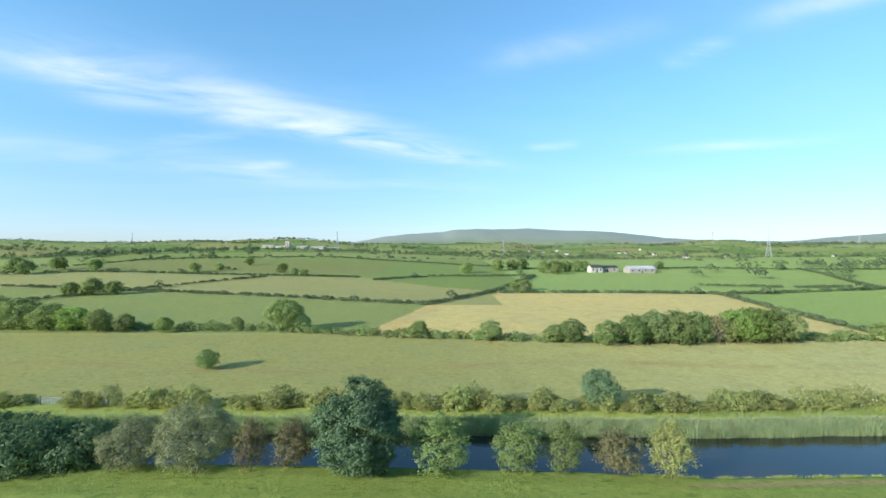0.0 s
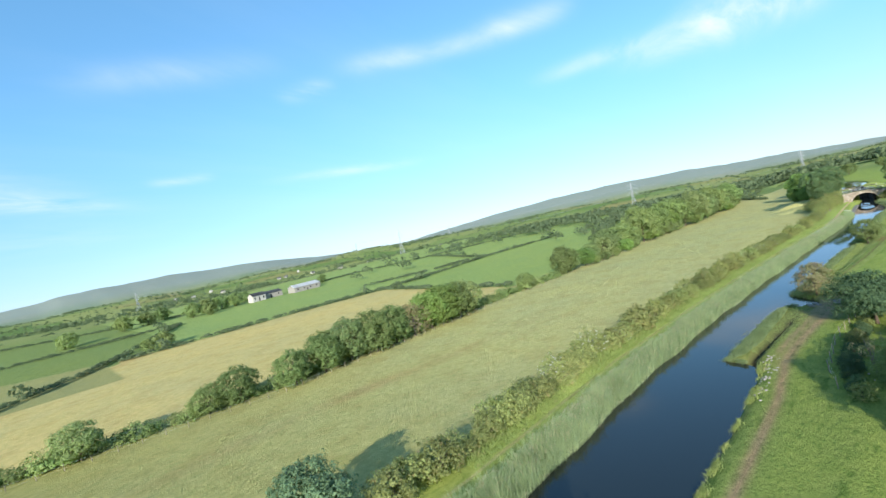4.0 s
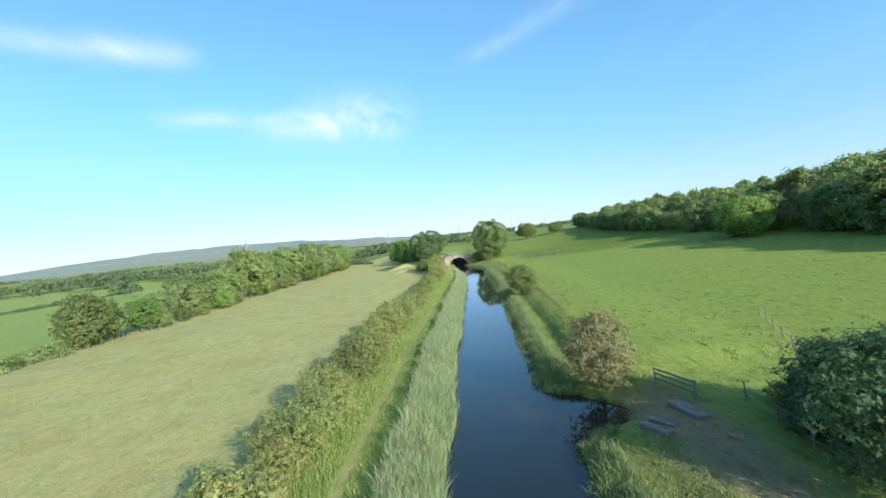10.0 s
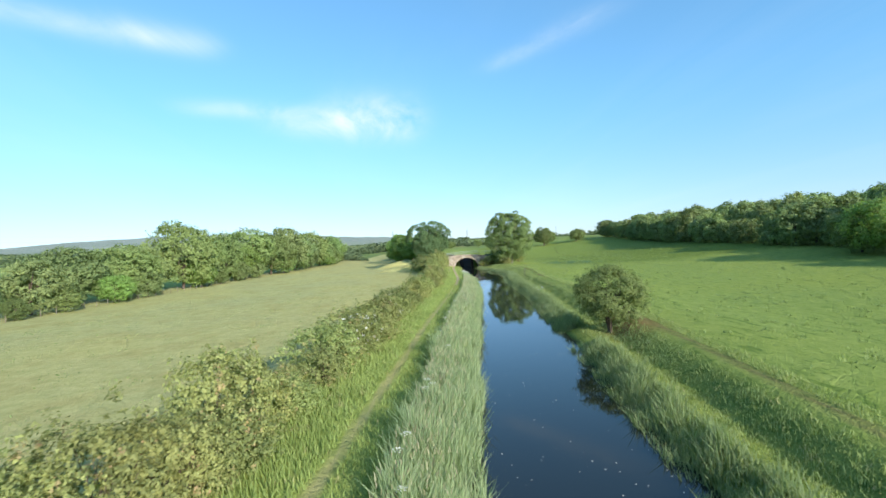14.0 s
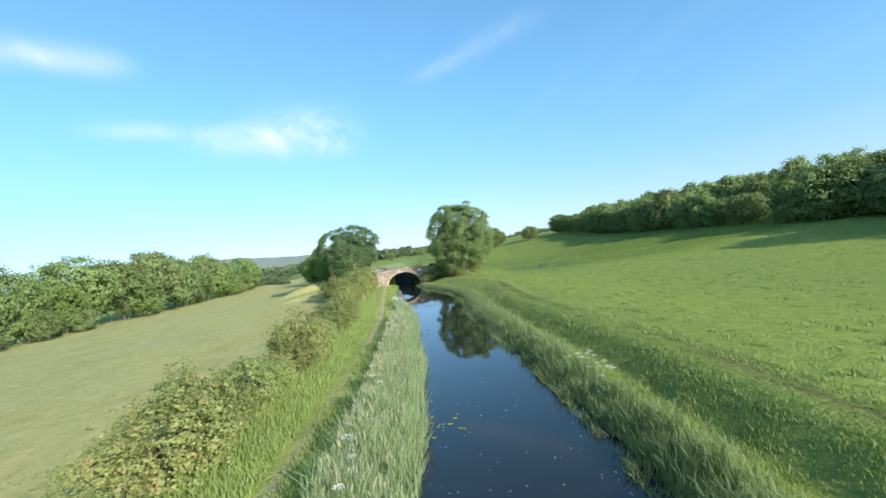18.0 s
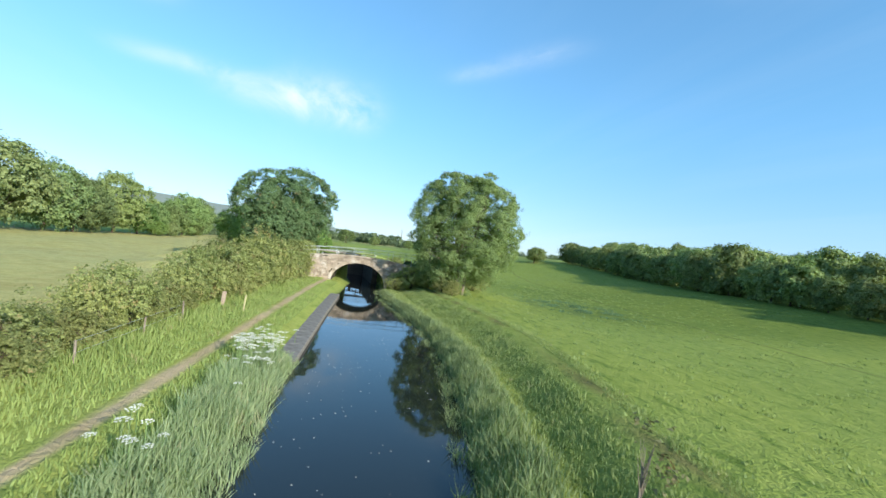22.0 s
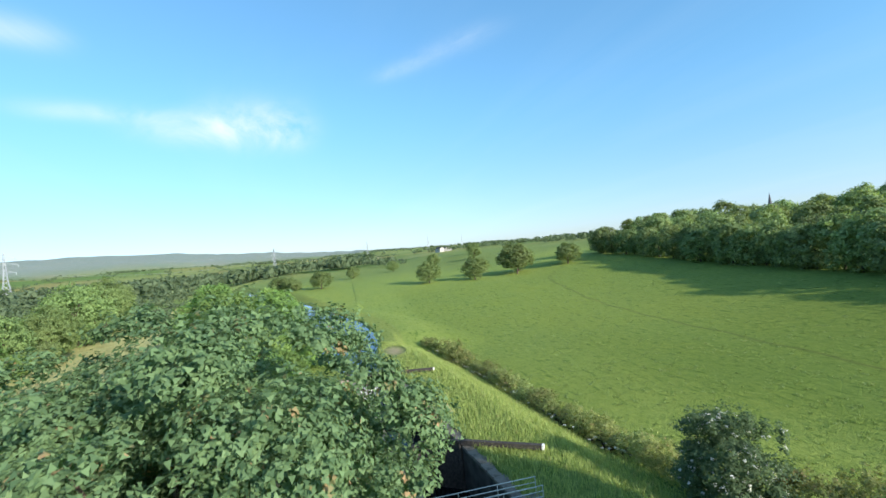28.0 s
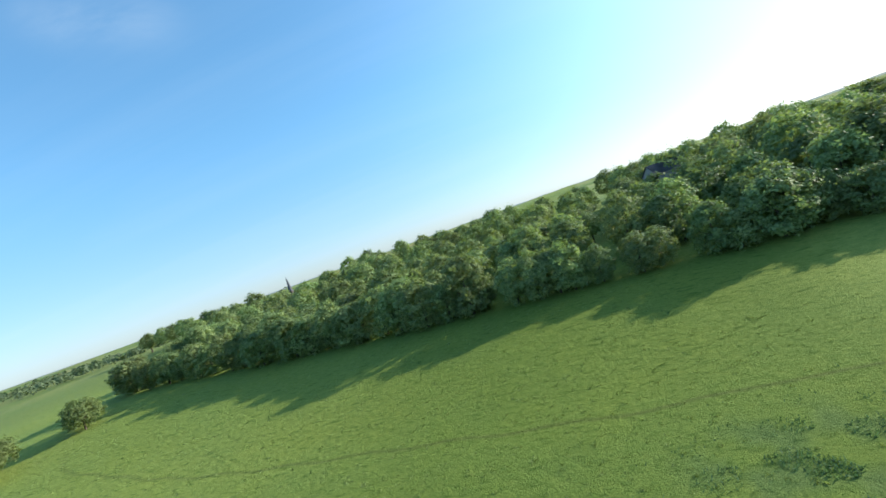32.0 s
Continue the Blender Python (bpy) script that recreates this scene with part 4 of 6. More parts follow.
    at(make_tree("hawthorn_tree", 83, 5.7, 5.6, 0.9, "oak", "olive green hawthorn leaning over an eroded bank", clumps=55, n=20000, size=0.14, spread=0.4, trunk=0.14, limbs=12, stems=2), 154.5, 49.8)
    at(make_tree("hawthorn_tree", 84, 5.7, 4.4, 0.3, "autumn", "russet hawthorn at the landing slab", clumps=30, n=15000, size=0.13, spread=0.4, trunk=0.12, limbs=9, stems=2), 104.5, 53.5)
    at(make_tree("hedge_tree", 85, 6.0, 6.0, 0.3, "blue", "dark green sycamore in the towpath hedge", clumps=28, n=14000, size=0.22, limbs=6), 27.0, 75.5)
    put(flower, 5.5, 76.5, 1.25), put(flower, 61, 75, 1.1)
    willow = make_tree("willow_tree", 86, 8.0, 9.5, 0.4, "willow", "grey green willow on the canal bank", clumps=70, n=30000, size=0.22, stems=3, bark=BARK_PALE, narrow=0.32)
    put(willow, -31, 55.2, 1.0), put(willow, -38.5, 55.2, 0.78)
    dark = make_tree("blackthorn_thicket", 87, 4.6, 9.0, 0.0, "dark", "dense dark green thicket on the canal bank", "bush", clumps=30, n=10000, size=0.28, stems=4)
    for x, y, s in ((-46, 57, 1.0), (-53, 55, 1.15), (-60, 57, 1.2), (-67, 56, 1.1), (-52, 61, 1.0), (-62, 62, 1.1), (-74, 59, 1.2)):
        put(dark, x, y, s, group="thicket on the canal bank")
    young = [make_tree("bank_tree", 90 + k, 5.8, 4.9, 0.9, ("autumn", "oak", "hawthorn")[k], ("russet leaved hawthorn", "olive green hawthorn", "light green young willow")[k] + " on the near canal bank", clumps=17, n=13000, size=0.15, spread=0.42, trunk=0.1, limbs=12, top=0.55, shoots=9, tall=1.3) for k in range(3)]
    for k, (x, y, s, w) in enumerate(((-24, 55, 0.95, 0.8), (-18.5, 55, 0.95, 1.0), (0, 53.8, 1.1, 1.35), (9.2, 54.0, 0.95, 1.1), (15, 54, 0.95, 0.85), (21.3, 53.5, 0.85, 1.05), (27.3, 52.5, 1.1, 0.85))):
        put(young[(0, 0, 1, 1, 1, 0, 2)[k]], x, y, w, sz=s, group="row on the canal bank")
    for x in np.arange(64, 99, 1.5):
        put(random.choice((thorn, plainhedge[1], thorn)), x, np.interp(x, [66, 70, 79, 88, 99], [46.6, 47.5, 47.9, 47.3, 45.9]) - random.uniform(0, 0.8), random.uniform(0.3, 0.55), group="scrub along the track fence")
    for x, y, s in ((268, 44.5, 0.9), (271.5, 45.2, 1.0), (266, 43.5, 0.7), (274, 46, 1.0), (276, 48, 1.0)):
        put(hedge[int(x) % 5], x, y, s)
    # unseen oaks behind the track, added for the shade that lies across it
    put(oaks[3], 62, 27, 1.0), put(oaks[0], 70, 23, 1.05), put(oaks[1], 57.5, 38, 0.75), put(oaks[4], 60.5, 33, 0.95)
    # sapling and thin trees beside the track
    thin = make_tree("dead_sapling", 95, 3.0, 1.8, 0.8, "autumn", "nearly leafless pale sapling on the meadow bank", clumps=12, n=140, size=0.14, trunk=0.045, limbs=16, bark=BARK_PALE)
    put(thin, 217.1, 46.2, 1.0), put(thin, 73, 45.6, 1.35), put(thin, 70.5, 45.2, 1.2)
    put(young[2], 78.9, 47.0, 0.36), put(young[1], 68, 43.8, 0.6)

    # ---- hedges and trees of the far fields ----
    for pts in ([(33, 272), (163, 263)], [(163, 263), (150, 190), (140, 145)], [(-8, 217), (35, 284), (81, 391)], [(-300, 300), (-173, 274), (-88, 244), (-8, 217)],
                [(-220, 220), (-208, 265), (-147, 366)], [(-340, 400), (-274, 393), (-68, 368)], [(-55, 348), (0, 387), (80, 391)], [(182, 313), (229, 299)],
                [(238, 298), (278, 301)]):
        FAR_HEDGES.append(pts)
    # second belt of field hedges, further off
    for pts in ([(215, 470), (282, 489), (363, 446), (290, 290)], [(-388, 464), (-376, 608)], [(-380, 560), (-155, 640), (0, 560), (120, 470)], [(420, 300), (290, 290), (165, 262)],
                [(363, 446), (520, 420), (700, 430)], [(-220, 220), (-330, 230), (-500, 260)], [(430, 120), (560, 180), (700, 190)], [(300, 200), (430, 260), (560, 290)],
                [(470, 152), (600, 158)]):
        FAR_HEDGES.append(pts)
    for x, y, s in ((-228, 405, 1.3), (-214, 424, 1.0), (-213, 485, 1.3), (-149, 408, 1.3), (-130, 385, 0.9), (-120, 380, 0.8), (22, 424, 1.5), (57, 461, 1.7), (74, 470, 1.6), (88, 487, 1.6), (106, 411, 1.4), (112, 440, 1.7), (125, 450, 1.7), (135, 445, 1.6), (98, 430, 1.6), (53, 283, 1.0), (47, 288, 0.8),
                    (-375, 388, 2.0), (-360, 380, 1.7), (-370, 426, 1.8), (-330, 420, 1.5), (-195, 262, 1.2), (-205, 258, 1.4), (-215, 255, 1.1), (-330, 235, 1.4), (-345, 240, 1.2), (150, 470, 1.4), (230, 470, 1.2)):
        put(random.choice(small), x, y, s, group="far field trees")
    build_far_woods()


FAR_HEDGES = []


def build_far_woods():
    """Distant hedges, copses and trees, merged: too far off to tell apart."""
    rng = np.random.default_rng(7)
    spots = []

    def along(pts, gap, w, h):
        for (ax, ay), (bx, by) in zip(pts, pts[1:]):
            for k in range(int(math.hypot(bx - ax, by - ay) / gap)):
                f = rng.uniform(0, 1)
                spots.append((ax + (bx - ax) * f + rng.normal(0, w), ay + (by - ay) * f + rng.normal(0, w), h * rng.uniform(0.6, 1.4)))
    for pts in FAR_HEDGES:
        along(pts, 0.9, 0.4, 1.8)
        along(pts, 60, 1.5, 5.0)
    # hedges along the far field patchwork
    for i in range(-24, 26):
        for j in range(-24, 26):
            U, V = i * 170.0, j * 150.0
            det = 0.8 * 0.9 + 0.35 * 0.3
            ax, ay = (0.9 * U - 0.35 * V) / det, (0.3 * U + 0.8 * V) / det
            r, az = math.hypot(ax - 100, ay - 60), math.degrees(math.atan2(ax - 100, ay - 60))
            if not 520 < r < 3000 or not -58 < az < 112:
                continue
            if 76 < az < 128 and r < 1050:
                continue
            ex, ey = ax + (-0.35 * 150) / det, ay + 0.8 * 150 / det
            gx, gy = ax + 0.9 * 170 / det, ay + 0.3 * 170 / det
            along([(ax, ay), (ex, ey)], 8 + r * 0.006, 1.5, 2.6 + r * 0.0006)
            along([(ax, ay), (gx, gy)], 8 + r * 0.006, 1.5, 2.6 + r * 0.0006)
            along([(ax, ay), (ex, ey)], 70, 6, 8)
            if rng.random() < 0.7:
                along([(ax, ay), (gx, gy)], 50, 8, 8)
            if rng.random() < 0.16 and r > 800:
                for k in range(40):
                    spots.append((ax + rng.normal(0, 60), ay + rng.normal(0, 35), 10 * rng.uniform(0.8, 1.3)))
    # named copses: the wooded ridge to the left, the belt behind the tree line, woods beyond the meadow
    for cx, cy, sx, sy, n, *tall in ((-420, 980, 150, 40, 120), (-650, 900, 100, 40, 80), (-150, 1100, 120, 40, 60), (560, 470, 120, 20, 90), (729, 285, 90, 30, 230, 13), (867, 178, 80, 30, 200, 14), (900, 66, 45, 16, 110, 15), (1050, 330, 160, 25, 130, 12), (640, 380, 120, 25, 120, 11), (900, 20, 120, 10, 40), (1100, -160, 150, 30, 60), (740, -230, 90, 30, 70), (560, 230, 90, 25, 70), (480, 190, 60, 16, 60), (520, 260, 60, 16, 50), (880, -260, 120, 40, 90)):
        for k in range(n):
            spots.append((cx + rng.normal(0, sx), cy + rng.normal(0, sy), (tall[0] if tall else 9) * rng.uniform(0.7, 1.3)))
    S = np.array(spots)
    z = land(S[:, 0], S[:, 1])
    blobs = []
    for (x, y, h), zz in zip(spots, z):
        w = h * (0.55 if h > 5 else 0.9)
        blobs.append((x, y, zz + h * 0.5, w, w, h * 0.55))
        if h > 5:
            blobs.append((x + w * 0.4, y - w * 0.3, zz + h * 0.35, w * 0.7, w * 0.7, h * 0.4))
    n = min(560000, len(blobs) * 40)
    B = np.array(blobs)
    FARLEAF = LEAF["far"]
    near = np.where(np.hypot(B[:, 0] - 100, B[:, 1] - 60) < 560, 3.0, 1.0)
    idx = np.repeat(np.arange(len(blobs)), np.maximum(12, n * near / near.sum()).astype(int))
    fine = np.where(near > 2, 0.6, 1.0)
    d = rng.normal(size=(len(idx), 3))
    d /= np.linalg.norm(d, axis=1)[:, None]
    d[:, 2] = np.abs(d[:, 2]) * 1.1 - 0.35
    c = B[idx, :3] + d * B[idx, 3:6] * rng.uniform(0.75, 1.02, len(idx))[:, None]
    nrm = d + rng.normal(size=d.shape) * 0.35
    nrm /= np.linalg.norm(nrm, axis=1)[:, None]
    u = np.cross(nrm, rng.normal(size=d.shape))
    u /= np.linalg.norm(u, axis=1)[:, None]
    w = np.cross(nrm, u)
    s = (B[idx, 3] * fine[idx] * rng.uniform(0.4, 0.75, len(idx)))[:, None]
    v = np.stack([c - u * s * 0.55, c + w * s * 0.5, c + u * s * 0.5 - w * s * 0.35], 1).reshape(-1, 3)
    me = plant_mesh("far_woodland", v, np.arange(len(v)).reshape(-1, 3), FARLEAF)
    tagged(new("far_woodland", me), "distant hedges, copses and scattered trees across the farmland", "woodland", kind="stuff")


build_trees()


# ---- mesh kit ----
def box(bm, x0, x1, y0, y1, z0, z1, bevel=0.0):
    vs = [bm.verts.new((x, y, z)) for x in (x0, x1) for y in (y0, y1) for z in (z0, z1)]
    fs = [bm.faces.new([vs[i] for i in q]) for q in ((0, 1, 3, 2), (4, 6, 7, 5), (0, 4, 5, 1), (2, 3, 7, 6), (0, 2, 6, 4), (1, 5, 7, 3))]
    if bevel:
        bmesh.ops.bevel(bm, geom=list({e for f in fs for e in f.edges}), offset=bevel, segments=1, affect="EDGES")
    return fs


def rod(bm, a, b, r, sides=6, r2=None):
    """A round bar from a to b."""
    v, f = tube([a, b], [r, r if r2 is None else r2], sides)
    vs = [bm.verts.new(p) for p in v]
    for q in f:
        bm.faces.new([vs[i] for i in q])
    bm.faces.new(vs[:sides][::-1]), bm.faces.new(vs[sides:])


def bar(bm, a, b, w, h):
    """A square bar from a to b."""
    a, b = Vector(a), Vector(b)
    d = (b - a).normalized()
    s = d.cross(Vector((0, 0, 1)))
    s = (s if s.length > 0.01 else Vector((1, 0, 0))).normalized()
    u = s.cross(d)
    vs = [bm.verts.new(p + s * i * w / 2 + u * j * h / 2) for p in (a, b) for i, j in ((-1, -1), (1, -1), (1, 1), (-1, 1))]
    for q in ((0, 3, 2, 1), (4, 5, 6, 7), (0, 1, 5, 4), (1, 2, 6, 5), (2, 3, 7, 6), (3, 0, 4, 7)):
        bm.faces.new([vs[i] for i in q])


def finish(bm, name, mat):
    bmesh.ops.recalc_face_normals(bm, faces=bm.faces)
    me = bpy.data.meshes.new(name)
    bm.to_mesh(me)
    bm.free()
    me.materials.append(mat)
    return me


def part(name, bm, material, parent, label=""):
    return part_of(name, finish(bm, name, material), parent, label)


def thing(name, label, category, group="", kind="", at=(0, 0, 0), turn=0.0):
    ob = new(name)
    ob.matrix_basis = Matrix.Translation(at) @ Matrix.Rotation(turn, 4, "Z")
    return tagged(ob, label, category, group, kind)


def build_stone_material():
    k = Nodes("weathered sandstone", 0.92)
    p = k.pos()
    c = k.mix(k.random(), (0.24, 0.195, 0.150), (0.40, 0.335, 0.265))
    c = k.mix(k.ramp(k.noise(p, 0.7, 6, 0.7), 0.50, 0.68), c, (0.56, 0.53, 0.48))
    c = k.mix(k.math("MULTIPLY", k.ramp(k.noise(p, 1.3, 5), 0.5, 0.75), 0.75), c, (0.085, 0.080, 0.060))
    c = k.mix(k.math("MULTIPLY", k.ramp(k.noise(p, 14, 4), 0.4, 0.7), 0.4), c, (0.14, 0.12, 0.09))
    k.colour(c)
    k.bump(k.noise(p, 9, 5), 0.8, 0.04)
    return k.mat


STONE = build_stone_material()
DARKSTONE = plain("damp lock masonry", (0.075, 0.066, 0.055), 0.8, 0.45, 1.2, bump=0.03)
COPING = plain("worn gritstone", (0.175, 0.155, 0.125), 0.9, 0.35, 2.0, bump=0.02)
CONCRETE = plain("weathered concrete", (0.17, 0.16, 0.14), 0.9, 0.3, 2.5, bump=0.01)
STEEL = plain("galvanised rail", (0.42, 0.47, 0.45), 0.45, 0.15, 4, metal=0.3)
PYLON_STEEL = plain("dull pylon steel", (0.30, 0.33, 0.35), 0.6, 0.1, 1)
TIMBER = plain("black stained timber", (0.060, 0.052, 0.045), 0.8, 0.4, 5, bump=0.01)
GREYWOOD = plain("grey weathered wood", (0.20, 0.175, 0.14), 0.95, 0.35, 6, bump=0.01)
WHITE = plain("white paint", (0.70, 0.70, 0.67), 0.5, 0.06, 3)
ROCK = plain("pale limestone", (0.31, 0.285, 0.245), 0.95, 0.35, 2, bump=0.03)
ROOFTIN = plain("pale sheet roof", (0.33, 0.35, 0.37), 0.5, 0.12, 0.3)
SLATE = plain("dark slate roof", (0.10, 0.105, 0.115), 0.7, 0.25, 0.5)
WHITE_TIN = plain("white sheet roof", (0.68, 0.70, 0.72), 0.5, 0.06, 0.3)
LIMEWASH = plain("aged limewash", (0.40, 0.39, 0.36), 0.9, 0.15, 0.5)
RENDERED = plain("grey rendered wall", (0.26, 0.25, 0.23), 0.9, 0.12, 0.6)
GLASSY = plain("dark window glass", (0.03, 0.035, 0.04), 0.1, 0.1)
FOAM = plain("falling white water", (0.42, 0.45, 0.46), 0.35, 0.25, 2)
LILY = leafy("lily pad", (0.12, 0.16, 0.03), (0.26, 0.29, 0.07), through=0.1)


def block_meshes(name, mat, n, seed):
    """Some worn unit blocks, to be scaled into stones."""
    rng = random.Random(seed)
    out = []
    for k in range(n):
        bm = bmesh.new()
        box(bm, -0.5, 0.5, -0.5, 0.5, -0.5, 0.5, 0.07)
        for v in bm.verts:
            v.co += Vector((rng.uniform(-1, 1), rng.uniform(-1, 1), rng.uniform(-1, 1))) * 0.035
        out.append(finish(bm, name, mat))
    return out


def piece(name, me, parent, m):
    ob = new(name, me)
    ob.parent = parent
    ob.matrix_basis = m
    return ob


def covered(me, c):
    """Gives a mesh of turf its land cover colour."""
    a = me.color_attributes.new("cover", "FLOAT_COLOR", "POINT")
    a.data.foreach_set("color", np.tile((*c, 1.0), (len(me.vertices), 1)).ravel())
    return me


# ---- the canal bridge ----
BX, BY, AH, AW, AZ = 276.0, 56.8, 3.25, 4.15, 0.6


def bridge_top(y):
    return 4.85 - 0.0093 * (y - 57.0) ** 2


def arch_z(y):
    k = 1 - ((y - BY) / AW) ** 2
    return AZ + AH * math.sqrt(k) if k > 0 else -9


def build_bridge():
    root = thing("canal_bridge", "humpbacked sandstone canal bridge with a low elliptical arch", "bridge")
    rng = random.Random(5)
    blocks = block_meshes("stone", STONE, 6, 3)
    z = -0.2
    while z < 4.9:
        y = 47.2 + rng.uniform(0, 0.4)
        h = rng.uniform(0.27, 0.34)
        while y < 66.8:
            w = rng.uniform(0.42, 0.8)
            yc, zc = y + w / 2, z + h / 2
            e = math.hypot((yc - BY) / (AW + 0.36 + w * 0.16), (zc - AZ) / (AH + 0.34 + h * 0.1))
            if (e > 1 or zc < -0.1) and zc < bridge_top(yc) - 0.1 and abs(yc - BY) > (0 if zc > AZ else AW + 0.25):
                piece("stone", rng.choice(blocks), root, Matrix.Translation((BX + 0.14 + rng.uniform(-0.025, 0.03), yc, zc)) @ Matrix.Diagonal((0.32, w - 0.015, h - 0.015, 1)))
            y += w
        z += h
    for k in range(31):
        a = math.pi * (k + 0.5) / 31
        yc, zc = BY + (AW + 0.22) * math.cos(a), AZ + (AH + 0.22) * math.sin(a)
        nrm = math.atan2(math.sin(a) / AH, math.cos(a) / AW)
        piece("arch_stone", rng.choice(blocks), root, Matrix.Translation((BX + 0.11, yc, zc)) @ Matrix.Rotation(nrm, 4, "X") @ Matrix.Diagonal((0.36, 0.50, 0.375, 1)))
    y = 47.3
    while y < 66.6:
        w = rng.uniform(0.7, 1.1)
        slope = math.atan(-0.0186 * (y + w / 2 - 57))
        piece("coping_stone", rng.choice(blocks), root, Matrix.Translation((BX + 0.16, y + w / 2, bridge_top(y + w / 2) + 0.02)) @ Matrix.Rotation(slope, 4, "X") @ Matrix.Diagonal((0.48, w - 0.02, 0.22, 1)))
        y += w
    bm = bmesh.new()
    ys = sorted(set(list(np.linspace(47.2, 66.8, 50)) + [BY - AW, BY + AW] + list(BY + AW * np.cos(np.linspace(0.03, 3.11, 30)))))
    lo, hi = [], []
    for y in ys:
        lo.append(bm.verts.new((BX + 0.16, y, max(arch_z(y) + 0.05, -0.4)))), hi.append(bm.verts.new((BX + 0.16, y, bridge_top(y) - 0.02)))
    for i in range(len(ys) - 1):
        bm.faces.new((lo[i], lo[i + 1], hi[i + 1], hi[i]))
    bmesh.ops.solidify(bm, geom=bm.faces[:], thickness=-0.16)
    part("wall_core", bm, STONE, root, "mortared rubble core")
    # vault and far face
    bm = bmesh.new()
    ring = [(BY + AW * math.cos(math.pi * k / 24), AZ + AH * math.sin(math.pi * k / 24)) for k in range(25)]
    ring = [(BY + AW, -1.0)] + ring + [(BY - AW, -1.0)]
    cols = [[bm.verts.new((x, BY + (y - BY) * s, zz if zz < AZ else AZ + (zz - AZ) * s)) for y, zz in ring] for x, s in ((BX + 0.25, 1.0), (283.2, 1.0), (283.2, 1.08), (BX + 0.25, 1.08))]
    for a, b in zip(cols, cols[1:] + cols[:1]):
        for i in range(len(ring) - 1):
            bm.faces.new((a[i], a[i + 1], b[i + 1], b[i]))
    part("vault", bm, DARKSTONE, root, "dark damp stone vault")
    bm = bmesh.new()
    ys = np.linspace(47.3, 66.7, 50)
    lo, hi = [], []
    for y in ys:
        b = arch_z(y) if abs(y - BY) < AW else -0.5
        lo.append(bm.verts.new((283.25, y, max(b, -0.5)))), hi.append(bm.verts.new((283.25, y, bridge_top(y) - 0.1)))
    for i in range(len(ys) - 1):
        bm.faces.new((lo[i], lo[i + 1], hi[i + 1], hi[i]))
    bmesh.ops.solidify(bm, geom=bm.faces[:], thickness=0.3)
    part("far_wall", bm, STONE, root)
    bm = bmesh.new()
    rows = []
    for y in np.linspace(47.4, 66.6, 34):
        rows.append([bm.verts.new((x, y, bridge_top(y) - 0.16 + 0.06 * math.sin(x * 3 + y * 2))) for x in (BX + 0.32, 277.4, 278.6, 280, 281.5, 283.2)])
    for a, b in zip(rows, rows[1:]):
        for i in range(5):
            bm.faces.new((a[i], b[i], b[i + 1], a[i + 1]))
    bmesh.ops.solidify(bm, geom=bm.faces[:], thickness=0.35)
    me = covered(finish(bm, "deck", GROUND), (0.15, 0.19, 0.05))
    part_of("deck", me, root, "grassed track over the arch")


def build_bridge_rails():
    for x, y0, y1, lift, first, gap in ((BX + 0.72, 46.5, 65.6, 0.0, 48.8, 2.93), (280.9, 43.5, 68.6, 0.35, 44.0, 2.82)):
        root = thing("bridge_railing", "pale galvanised pipe railing along the bridge edge", "railing", "railings on the bridge")
        top = lambda y: (5.07 - 0.0032 * (y - 52.0) ** 2 if lift < 0.1 else 5.2 - 0.0040 * (y - 52.0) ** 2)
        for y in np.arange(first, y1, gap):
            bm = bmesh.new()
            rod(bm, (x, y, top(y) - 0.75), (x, y, top(y) + 1.08), 0.035)
            part("post", bm, STEEL, root)
        for h in (0.52, 1.05):
            v, f = tube([(x, y, top(y) + h) for y in np.linspace(y0, y1, 26)], [0.032] * 26, 6)
            part_of("rail", plant_mesh("rail", v, f, STEEL), root)


build_bridge()
build_bridge_rails()


# ---- the lock ----
def build_lock():
    rng = random.Random(9)
    blocks = block_meshes("coping_stone", COPING, 5, 8)
    for side, off in (("right", 0.0), ("left", 4.95)):
        root = thing("lock_wall", "deep dark masonry lock wall with worn stone coping", "lock wall", kind="structure")
        bm = bmesh.new()
        sgn = -1 if side == "right" else 1
        n = 24
        inner = [(x, lock_r(x) + off) for x in np.linspace(285.6, 331.8, n)]
        lo = [bm.verts.new((x, y, -1.3)) for x, y in inner]
        hi = [bm.verts.new((x, y, 3.32)) for x, y in inner]
        lo2 = [bm.verts.new((x, y + sgn * 0.95, -1.3)) for x, y in inner]
        hi2 = [bm.verts.new((x, y + sgn * 0.95, 3.32)) for x, y in inner]
        for i in range(n - 1):
            for a, b in ((lo, hi), (hi, hi2), (hi2, lo2)):
                bm.faces.new((a[i], a[i + 1], b[i + 1], b[i]))
        for i in (0, n - 1):
            bm.faces.new((lo[i], hi[i], hi2[i], lo2[i]))
        part("wall", bm, DARKSTONE, root)
        x = 285.7
        while x < 331.5:
            w = rng.uniform(1.0, 1.6)
            piece("coping_stone", rng.choice(blocks), root, Matrix.Translation((x + w / 2, lock_r(x + w / 2) + off + sgn * 0.42, 3.42)) @ Matrix.Rotation(0.129, 4, "Z") @ Matrix.Diagonal((w - 0.03, 0.95, 0.24, 1)))
            x += w


